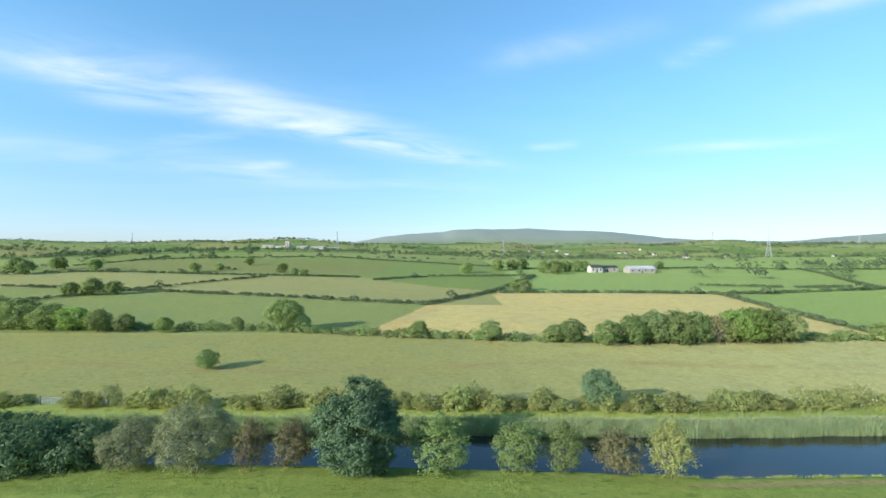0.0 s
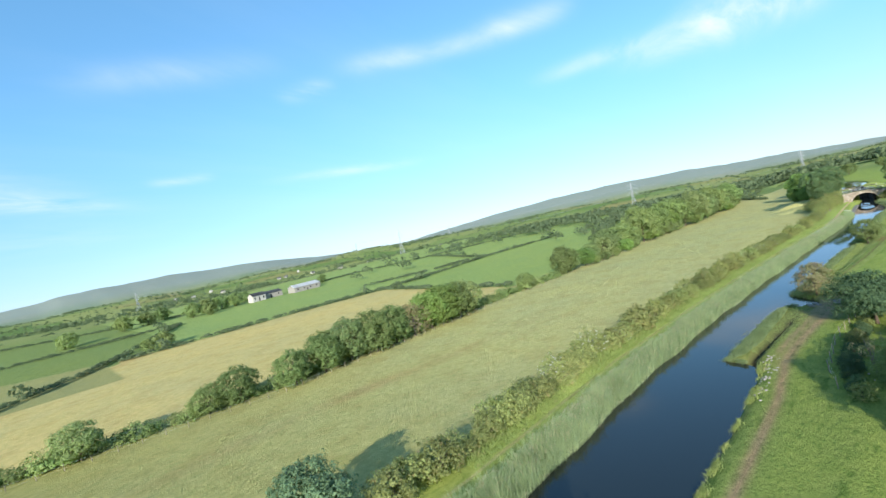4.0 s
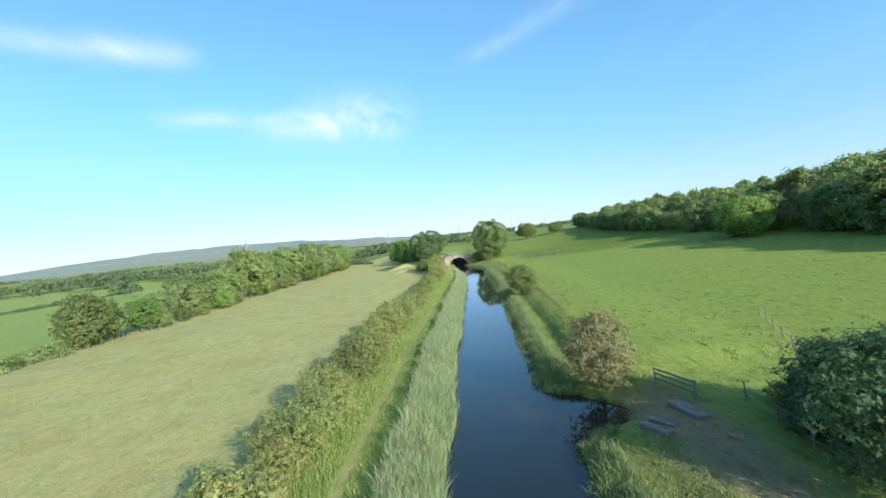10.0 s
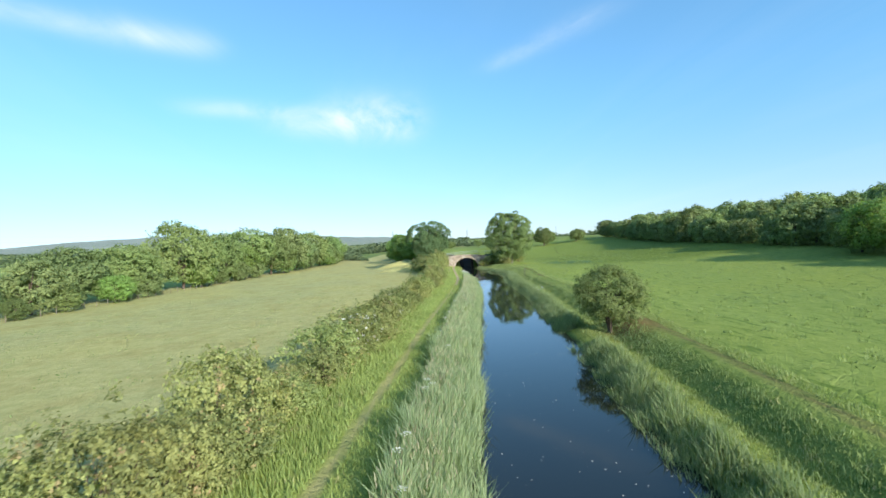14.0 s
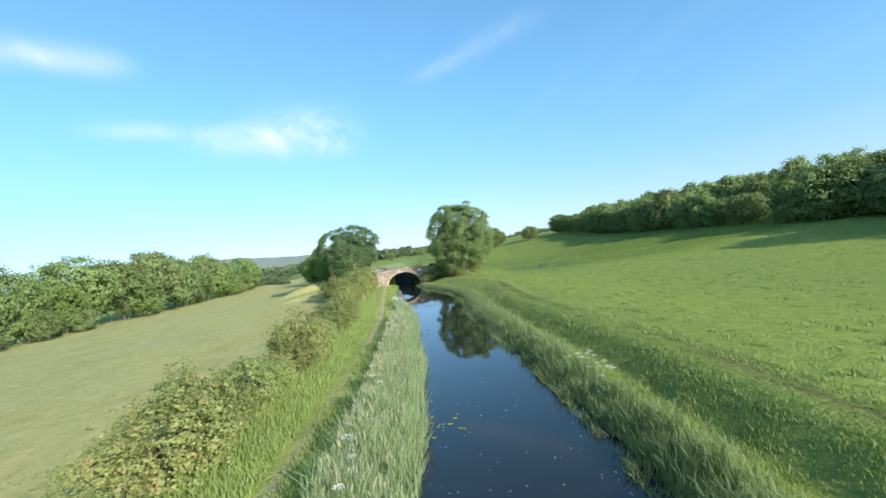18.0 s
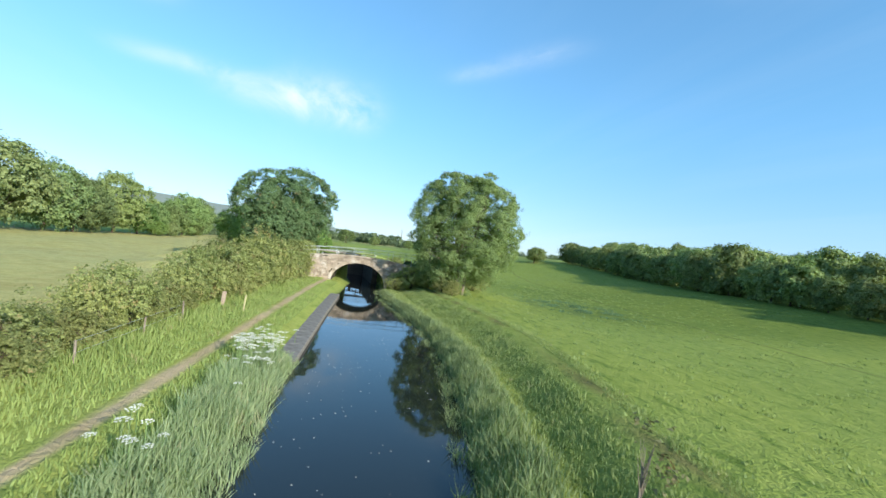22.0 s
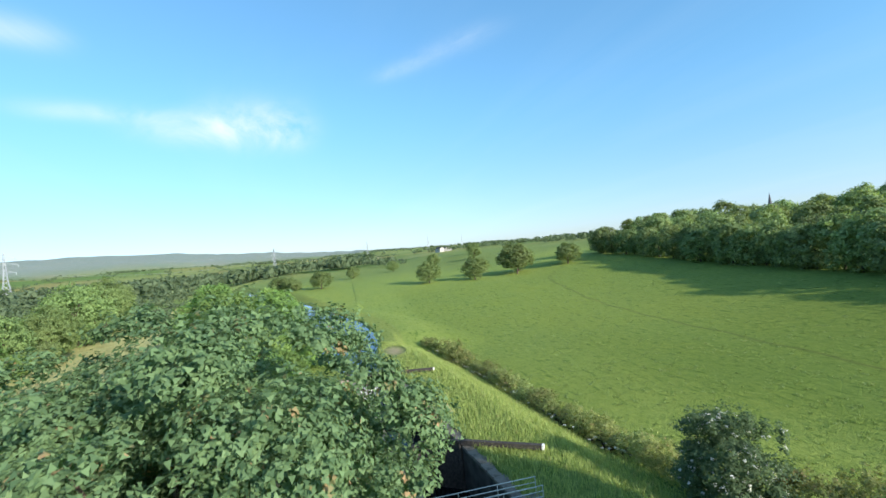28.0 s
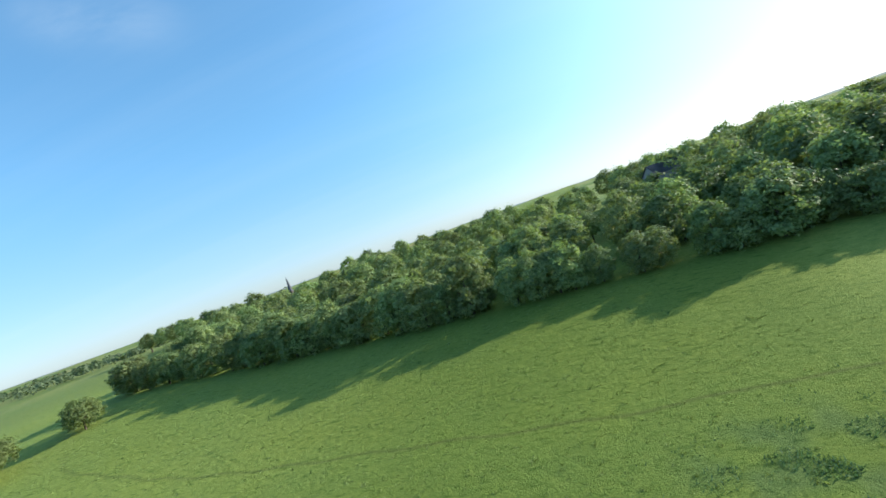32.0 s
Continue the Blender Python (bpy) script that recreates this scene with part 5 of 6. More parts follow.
def build_gates():
    """Mitred pairs: planks, frame posts and a long balance beam to each leaf."""
    for gx, foot, off, meet, beam_len in ((303.2, -0.6, 0.05, 1.7, 6.4), (303.2, -0.6, 4.9, 1.7, 4.4), (326.6, 0.2, 0.05, 0.75, 5.4), (326.6, 0.2, 4.9, 1.25, 5.6)):
        sgn = -1 if off < 1 else 1
        heel = Vector((gx, lock_r(gx) + off, 0))
        mid = Vector((gx + meet, lock_r(gx) + 2.48, 0))
        d = (mid - heel).normalized()
        root = thing("lock_gate", "heavy dark timber lock gate with a long balance beam", "lock gate", "gates of the lock")
        L = (mid - heel).length
        for k in range(9):
            p = heel + d * (L * (k + 0.5) / 9)
            bm = bmesh.new()
            s = d * (L / 9 * 0.46)
            nrm = Vector((-d.y, d.x, 0)) * 0.06
            vs = [bm.verts.new((q + Vector((0, 0, z)))) for z in (foot, 3.05) for q in (p - s - nrm, p + s - nrm, p + s + nrm, p - s + nrm)]
            for q in ((0, 1, 2, 3), (7, 6, 5, 4), (0, 4, 5, 1), (1, 5, 6, 2), (2, 6, 7, 3), (3, 7, 4, 0)):
                bm.faces.new([vs[i] for i in q])
            part("plank", bm, TIMBER, root)
        for p in (heel + d * 0.12, mid - d * 0.12):
            bm = bmesh.new()
            rod(bm, p + Vector((0, 0, foot)), p + Vector((0, 0, 3.75)), 0.17, 8)
            part("gate_post", bm, TIMBER, root)
        bm = bmesh.new()
        end = heel - d * beam_len + Vector((0, 0, 3.95))
        bar(bm, mid + Vector((0, 0, 3.72)) - d * 0.05, heel + Vector((0, 0, 3.8)), 0.26, 0.28), bar(bm, heel + Vector((0, 0, 3.8)), end, 0.34, 0.36)
        beam = part("balance_beam", bm, GREYWOOD if gx > 320 and sgn > 0 else TIMBER, root)
        bm = bmesh.new()
        bar(bm, end, end - d * 0.16, 0.36, 0.38)
        part("beam_end", bm, WHITE, beam, "white painted end")
        bm = bmesh.new()
        bar(bm, heel + d * 0.5 + Vector((0.4, 0, 3.5)), mid + Vector((0.4, 0, 3.5)), 0.5, 0.07)
        part("walk_board", bm, GREYWOOD, root, "grey foot plank")
        bm = bmesh.new()
        p = heel + d * 1.2
        rod(bm, p + Vector((0, 0, 3.1)), p + Vector((0, 0, 4.5)), 0.07, 6)
        bar(bm, p + Vector((-0.1, -0.15, 4.3)), p + Vector((0.1, 0.15, 4.3)), 0.2, 0.3)
        part("paddle_gear", bm, TIMBER, root)
    root = thing("leaking_water", "white water spilling through the upper lock gate", "water")
    rng = np.random.default_rng(4)
    for k in range(7):
        y = lock_r(326) + 0.8 + 3.4 * k / 6
        w = rng.uniform(0.12, 0.3)
        bm = bmesh.new()
        rows = []
        for j in range(7):
            f = j / 6
            x = 326.9 - 0.15 - 0.9 * f
            z = 2.5 - 2.5 * f * f
            rows.append([bm.verts.new((x, y - w + 0.08 * math.sin(j + k), z)), bm.verts.new((x - 0.06, y, z + 0.04)), bm.verts.new((x, y + w * (1 - 0.3 * f), z))])
        for a, b in zip(rows, rows[1:]):
            bm.faces.new((a[0], b[0], b[1], a[1])), bm.faces.new((a[1], b[1], b[2], a[2]))
        part("jet", bm, FOAM, root)


def build_footbridge():
    root = thing("lock_footbridge", "narrow concrete footbridge with thin rails over the lock tail", "footbridge")
    x0, x1 = 293.6, 294.8
    y0, y1 = lock_r(294) - 1.4, lock_r(294) + 6.2
    bm = bmesh.new()
    box(bm, x0, x1, y0, y1, 3.30, 3.62, 0.03)
    part("deck", bm, CONCRETE, root)
    for x in (x0 + 0.06, x1 - 0.06):
        rail = thing("rail", "", "")
        rail.parent = root
        for y in np.linspace(y0 + 0.1, y1 - 0.1, 4):
            bm = bmesh.new()
            rod(bm, (x, y, 3.6), (x, y, 4.62), 0.03)
            part("post", bm, STEEL, rail)
        for z in (3.95, 4.28, 4.62):
            bm = bmesh.new()
            rod(bm, (x, y0 + 0.05, z), (x, y1 - 0.05, z), 0.026)
            part("bar", bm, STEEL, rail)


def build_ladders():
    for x, off in ((307.5, -0.35), (316.5, 5.3)):
        y = lock_r(x) + off
        root = thing("ladder_hoop", "white painted hoop handrails of a lock ladder", "handrail", "ladder hoops on the lock")
        for dx in (-0.22, 0.22):
            pts = [(x + dx, y + 0.28 * math.cos(a) * (1 if off < 0 else -1), 4.0 + 0.32 * math.sin(a)) for a in np.linspace(0, math.pi, 9)]
            pts = [(pts[0][0], pts[0][1], 3.3)] + pts + [(pts[-1][0], pts[-1][1], 3.3)]
            v, f = tube(pts, [0.045] * len(pts), 6)
            part_of("hoop", plant_mesh("hoop", v, f, WHITE), root)
        bm = bmesh.new()
        for k in range(9):
            rod(bm, (x - 0.22, y + (0.42 if off < 0 else -0.42), 3.0 - k * 0.32), (x + 0.22, y + (0.42 if off < 0 else -0.42), 3.0 - k * 0.32), 0.02)
        part("rungs", bm, STEEL, root)


build_lock()
build_gates()
build_footbridge()
build_ladders()


# ---- canal edge works ----
def build_landing():
    bm = bmesh.new()
    box(bm, -0.996, 0.996, -0.575, 0.575, -0.31, 0.31, 0.025)
    slab = finish(bm, "slab", CONCRETE)
    root = thing("landing_edge", "grey concrete landing edge along the towpath", "canal edge", kind="structure")
    x = 231.0
    while x < 262:
        w = 2.0
        y = float(edge_l(x + 1))
        piece("slab", slab, root, Matrix.Translation((x + w / 2, y + 0.28, 0.04)) @ Matrix.Rotation(math.atan2(float(edge_l(x + 2) - edge_l(x)), 2.0), 4, "Z"))
        x += w
    for k, (x, y, a, w, d, tilt) in enumerate(((97.0, 53.4, 0.5, 1.7, 0.55, 0.1), (98.8, 50.6, 0.15, 2.6, 0.9, 0.04), (97.6, 52.7, 0.6, 1.5, 0.4, -0.1))):
        bm = bmesh.new()
        box(bm, -w / 2, w / 2, -d / 2, d / 2, -0.12, 0.12, 0.03)
        ob = tagged(new("concrete_slab", finish(bm, "concrete_slab", CONCRETE)), "broken grey concrete slab at the drinking place", "slab", "slabs at the drinking place")
        ob.matrix_basis = Matrix.Translation((x, y, ground_at(x, y) + 0.08)) @ Matrix.Rotation(a, 4, "Z") @ Matrix.Rotation(tilt, 4, "X")
    for k, (x, y) in enumerate(((103.5, 50.2), (100.2, 49.3), (106.5, 51.6))):
        bm = bmesh.new()
        z = ground_at(x, y)
        rod(bm, (x, y, z - 0.3), (x + 0.05, y, z + 1.15), 0.08, 7)
        tagged(new("fence_post", finish(bm, "fence_post", GREYWOOD)), "grey wooden post at the drinking place", "post", "posts at the drinking place")
    root = thing("rail_gate", "low grey wooden rails across the cattle track", "fence")
    for h in (0.4, 0.75, 1.05):
        bm = bmesh.new()
        bar(bm, (100.2, 49.3, ground_at(100.2, 49.3) + h), (103.5, 50.2, ground_at(103.5, 50.2) + h), 0.05, 0.11)
        part("rail", bm, GREYWOOD, root)


def build_stones():
    rng = random.Random(21)
    meshes = []
    for k in range(6):
        bm = bmesh.new()
        bmesh.ops.create_icosphere(bm, subdivisions=1, radius=0.5)
        for v in bm.verts:
            v.co *= rng.uniform(0.55, 1.35)
            v.co.z *= 0.55
        meshes.append(finish(bm, "bank_stone", ROCK))
    spots = [(rng.gauss(cx, 0.55), rng.gauss(cy, 0.22)) for cx, cy in ((73.2, 54.3), (71.2, 54.3), (68.0, 53.7), (64.7, 53.5)) for _ in range(17)] + [(rng.gauss(73, 2.5), rng.gauss(46.6, 0.7)) for _ in range(16)] + [(rng.uniform(62, 74), rng.gauss(53.3, 0.5)) for _ in range(20)]
    for x, y in spots:
        s = rng.uniform(0.08, 0.29)
        ob = tagged(new("bank_stone", rng.choice(meshes)), "pale grey limestone lying on the eroded bank", "stone", "stones on the bank")
        ob.matrix_basis = Matrix.Translation((x, y, max(ground_at(x, y), -0.05) + s * 0.12)) @ Matrix.Rotation(rng.uniform(0, 6), 4, "Z") @ Matrix.Diagonal((s * 1.2, s, s, 1))


def build_fences():
    """Wooden posts with two strands of wire."""
    def run(pts, gap, h, label, group, r=0.055):
        root = thing("wire_fence", label, "fence", group)
        bm = bmesh.new()
        rod(bm, (0, 0, -0.3), (0.03, 0.02, h), r, 6, r * 0.8)
        me = finish(bm, "post", GREYWOOD)
        heads = []
        for a, b in zip(pts, pts[1:]):
            n = max(1, int(math.hypot(b[0] - a[0], b[1] - a[1]) / gap))
            for k in range(n + (b == pts[-1])):
                x, y = a[0] + (b[0] - a[0]) * k / n, a[1] + (b[1] - a[1]) * k / n
                z = ground_at(x, y)
                heads.append((x, y, z))
                piece("post", me, root, Matrix.Translation((x, y, z)) @ Matrix.Rotation(random.uniform(-0.08, 0.08), 4, "X") @ Matrix.Rotation(random.uniform(0, 6), 4, "Z") @ Matrix.Diagonal((1, 1, random.uniform(0.85, 1.15), 1)))
        for hh in (0.45, 0.85 * h):
            v, f = tube([(x, y, z + hh) for x, y, z in heads], [0.008] * len(heads), 3)
            part_of("wire", plant_mesh("wire", v, f, STEEL), root)
    run([(99, 47.0), (88, 48.4), (79, 49.0), (70, 48.6), (66, 47.6)], 2.4, 1.2, "leaning grey post and wire fence along the track", "fences")
    run([(104, 126.5), (158, 128.5), (240, 132.5), (330, 138.5)], 3.0, 1.15, "grey post and wire fence below the tree line", "fences")
    run([(-110, 146), (-55, 146), (-20, 137), (45, 125.5), (104, 126.5)], 3.2, 1.1, "grey post and wire fence along the meadow", "fences")
    run([(289, 40.5), (300, 42.0), (313, 44.2), (327, 46.0), (345, 47.6)], 3.2, 1.15, "old post and wire fence beside the ditch", "fences")
    run([(98, 44), (108, 37), (120, 31)], 2.8, 1.2, "grey post and rail fence across the meadow", "fences", 0.07)
    run([(225.5, 65.0), (231, 65.2), (236, 65.4)], 2.8, 1.1, "weathered posts in front of the hedge", "fences", 0.06)
    # pale marker post and an old stone gatepost between towpath and hedge
    for name, material, x, y, w, d, h, label in (("marker_post", NEWWOOD, 240.8, 63.2, 0.075, 0.06, 1.2, "pale square marker post in the long grass beside the towpath"),
                                                 ("stone_gatepost", PALE_STONE, 242.0, 65.1, 0.10, 0.15, 1.15, "pale leaning stone gatepost at the hedge foot")):
        bm = bmesh.new()
        box(bm, -w, w, -d, d, -0.3, h, 0.02)
        ob = tagged(new(name, finish(bm, name, material)), label, "post")
        ob.matrix_basis = Matrix.Translation((x, y, ground_at(x, y))) @ Matrix.Rotation(0.25, 4, "Z") @ Matrix.Rotation(0.05, 4, "X")


def build_field_gate():
    x, y = -67.4, 76.0
    z = ground_at(x, y)
    root = thing("field_gate", "pale grey galvanised field gate in a hedge gap", "gate")
    for dx in (-1.9, 1.9):
        bm = bmesh.new()
        rod(bm, (x + dx, y, z - 0.3), (x + dx, y, z + 1.5), 0.11, 8)
        part("gate_post", bm, GREYWOOD, root)
    for h in (0.25, 0.5, 0.72, 0.95, 1.2):
        bm = bmesh.new()
        rod(bm, (x - 1.75, y, z + h), (x + 1.75, y, z + h), 0.035)
        part("bar", bm, STEEL, root)
    for dx in (-1.75, 0, 1.75):
        bm = bmesh.new()
        rod(bm, (x + dx, y, z + 0.2), (x + dx, y, z + 1.22), 0.03)
        part("upright", bm, STEEL, root)


build_landing()
build_stones()
build_fences()
build_field_gate()


# ---- pylons and distant buildings ----
def build_pylons():
    def tower(H):
        root = thing("pylon", "grey steel lattice electricity pylon standing in distant fields", "pylon", "line of pylons")
        w = lambda z: np.interp(z, [0, 0.48 * H, 0.62 * H, H], [4.2, 1.5, 1.1, 0.35])
        corner = lambda z, k: Vector((w(z) * (1, 1, -1, -1)[k], w(z) * (1, -1, -1, 1)[k], z))
        lv = [0, 0.16 * H, 0.30 * H, 0.40 * H, 0.48 * H, 0.55 * H, 0.62 * H, 0.72 * H, 0.82 * H, 0.92 * H, H]
        for k in range(4):
            v, f = tube([corner(a, k) for a in lv], [0.2] * len(lv), 4)
            part_of("leg", plant_mesh("leg", v, f, PYLON_STEEL), root)
        bm = bmesh.new()
        for a, b in zip(lv, lv[1:]):
            for k in range(4):
                j = (k + 1) % 4
                bar(bm, corner(a, k), corner(b, j), 0.16, 0.16), bar(bm, corner(a, j), corner(b, k), 0.16, 0.16)
        part("bracing", bm, PYLON_STEEL, root)
        for z, L in ((0.62 * H, 7.0), (0.77 * H, 8.5), (0.91 * H, 6.2)):
            bm = bmesh.new()
            for s in (-1, 1):
                tip = Vector((0, s * L, z + 0.5))
                for dx in (-1, 1):
                    bar(bm, (dx * w(z), 0, z + 0.2), tip, 0.22, 0.22)
                bar(bm, (0, 0, z + 2.4), tip, 0.2, 0.2)
            part("cross_arm", bm, PYLON_STEEL, root)
        for z, L in ((0.62 * H, 7.0), (0.77 * H, 8.5), (0.91 * H, 6.2)):
            for s in (-1, 1):
                bm = bmesh.new()
                rod(bm, (0, s * L, z + 0.4), (0, s * L, z - 2.2), 0.18, 6)
                part("insulator", bm, STEEL, root)
        return root
    src = tower(46)
    spots = [(509, 690, 1.0), (190, 1390, 0.4), (-242, 1010, 0.4), (-640, 1300, 0.5), (-1000, 1420, 0.5), (715, 345, 0.7), (1050, 178, 1.2), (1310, 10, 1.3), (1500, -170, 1.3), (1720, -330, 1.3), (1650, 1750, 0.2), (1050, 1720, 0.2)]
    for k, (x, y, a) in enumerate(spots):
        m = Matrix.Translation((x, y, ground_at(x, y) - 0.4)) @ Matrix.Rotation(a, 4, "Z")
        if k:
            copy_thing(src, m)
        else:
            src.matrix_basis = m
    for (ax, ay), (bx, by) in (((509, 690), (715, 345)), ((509, 690), (190, 1390)), ((715, 345), (1050, 178)), ((1050, 178), (1310, 10))):
        root = thing("power_line", "thin sagging power cables between two pylons", "power line", "power lines")
        az, bz = ground_at(ax, ay), ground_at(bx, by)
        n = Vector((-(by - ay), bx - ax, 0)).normalized()
        for h, L in ((26.5, 7), (33.5, 8.5), (40, 6.2)):
            for s in (-1, 1):
                pts = [(ax + (bx - ax) * f + n.x * s * L, ay + (by - ay) * f + n.y * s * L, az + (bz - az) * f + h - 11 * 4 * f * (1 - f) * 0.8) for f in np.linspace(0, 1, 17)]
                v, f = tube(pts, [0.05] * 17, 3)
                part_of("cable", plant_mesh("cable", v, f, PYLON_STEEL), root)


def house(name, label, x, y, w, d, h, roof, turn, wall, cover, windows=3, group=""):
    """A gabled building with roof, door and windows."""
    z = ground_at(x, y) - 0.3
    root = thing(name, label, "building", group, at=(x, y, z), turn=turn)
    bm = bmesh.new()
    prof = [(-d / 2, 0), (d / 2, 0), (d / 2, h), (0, h + roof), (-d / 2, h)]
    a = [bm.verts.new((-w / 2, p, q)) for p, q in prof]
    b = [bm.verts.new((w / 2, p, q)) for p, q in prof]
    bm.faces.new(a), bm.faces.new(b[::-1])
    for i in range(5):
        bm.faces.new((a[i], b[i], b[(i + 1) % 5], a[(i + 1) % 5]))
    part("wall", bm, wall, root)
    bm = bmesh.new()
    for s in (-1, 1):
        vs = [bm.verts.new(p) for p in ((-w / 2 - 0.4, 0, h + roof + 0.2), (w / 2 + 0.4, 0, h + roof + 0.2), (w / 2 + 0.4, s * (d / 2 + 0.4), h + 0.02), (-w / 2 - 0.4, s * (d / 2 + 0.4), h + 0.02))]
        bm.faces.new(vs)
    bmesh.ops.solidify(bm, geom=bm.faces[:], thickness=0.18)
    part("roof", bm, cover, root)
    for s in (-1, 1):
        for k in range(windows):
            cx = -w / 2 + w * (k + 0.5) / windows
            bm = bmesh.new()
            box(bm, cx - 0.6, cx + 0.6, s * d / 2 - 0.06, s * d / 2 + 0.06, h * 0.45, h * 0.8)
            part("window", bm, GLASSY, root)
    bm = bmesh.new()
    box(bm, -0.6, 0.6, -d / 2 - 0.07, -d / 2 + 0.07, 0, min(2.4, h * 0.7))
    part("door", bm, TIMBER, root)


def build_buildings():
    house("barn", "long farm barn with a white sheet metal roof", 192, 432, 26, 12, 4.4, 2.6, 0.1, RENDERED, WHITE_TIN, 4, "farm buildings")
    house("barn", "low farm shed with a pale roof among trees", 163, 445, 22, 12, 4.5, 2.2, 0.1, RENDERED, SLATE, 3, "farm buildings")
    house("barn", "white roofed cattle shed beside the farmyard", 208, 450, 15, 10, 4, 2.0, 0.4, RENDERED, ROOFTIN, 3, "farm buildings")
    house("farmhouse", "white farmhouse with a slate roof", 150, 436, 12, 8, 5.2, 2.6, 0.2, LIMEWASH, SLATE, 3, "farm buildings")
    house("farmhouse", "white farmhouse on a distant rise", 1010, -96, 16, 9, 6, 3, 0.3, LIMEWASH, SLATE, 3, "hilltop farm")
    house("barn", "pale long barn on a distant rise", 1050, -112, 26, 11, 5, 2.6, 0.3, RENDERED, SLATE, 4, "hilltop farm")
    house("barn", "pale shed on a distant rise", 1085, -128, 18, 10, 5, 2.6, 0.1, RENDERED, ROOFTIN, 3, "hilltop farm")
    for k, (x, y, w) in enumerate(((-560, 1560, 60), (-500, 1570, 40), (-450, 1580, 50), (-400, 1590, 45), (-620, 1570, 40))):
        house("works_building", "white works building on the far skyline", x, y, w, 18, 9, 2, 0.1, LIMEWASH, ROOFTIN, 6, "works on the skyline")
    house("works_tower", "tall white works tower on the far skyline", -545, 1550, 14, 12, 26, 2, 0.1, LIMEWASH, ROOFTIN, 3, "works on the skyline")
    rng = random.Random(3)
    for k in range(14):
        x, y = rng.uniform(300, 900), rng.uniform(850, 1700)
        house("cottage", "pale cottage in the distant village", x, y, 12, 8, 5, 3, rng.uniform(0, 3), LIMEWASH if k % 3 else RENDERED, SLATE, 3, "distant village")
    root = thing("church_spire", "slender dark stone spire rising above the wood", "spire", at=(470, -170, ground_at(470, -170)))
    bm = bmesh.new()
    box(bm, -1.4, 1.4, -1.4, 1.4, 0, 8)
    part("tower", bm, DARKSTONE, root)
    bm = bmesh.new()
    rod(bm, (0, 0, 8), (0, 0, 17.0), 1.4, 8, 0.1)
    part("spire", bm, SLATE, root)
    house("wood_house", "grey house half hidden in the wood", 262, -118, 14, 9, 14, 3.5, 0.4, RENDERED, SLATE, 3)


build_pylons()
build_buildings()


# ---- reeds, rank grass and flowers ----
def blades(rng, x, y, z, h, w, lean=0.35):
    """Bent tapering blades standing at the places given: two quads each."""
    n = len(x)
    a = rng.uniform(0, 2 * math.pi, n)
    u = np.stack([np.cos(a), np.sin(a), np.zeros(n)], 1) * (w * rng.uniform(0.7, 1.3, n))[:, None]
    b = rng.uniform(0, 2 * math.pi, n)
    ln = np.stack([np.cos(b), np.sin(b), np.zeros(n)], 1) * (h * rng.uniform(0.05, lean, n))[:, None]
    base = np.stack([x, y, z], 1)
    up = np.stack([np.zeros(n), np.zeros(n), h], 1)
    mid, top = base + up * 0.6 + ln * 0.3, base + up + ln
    v = np.stack([base - u, base + u, mid + u * 0.8, mid - u * 0.8, top + u * 0.15, top - u * 0.15], 1).reshape(-1, 3)
    i = np.arange(n)[:, None] * 6
    f = np.concatenate([i + np.array([0, 1, 2, 3]), i + np.array([3, 2, 4, 5])], 0)
    return v, f


def uneven(x, y):
    """Patchy growth, from about 0.4 to 1.3."""
    return 0.85 + 0.22 * np.sin(x * 1.7 + 2 * np.sin(y * 1.3)) + 0.16 * np.sin(x * 0.47 + y * 0.9) + 0.12 * np.sin(x * 4.1 - y * 3.3)


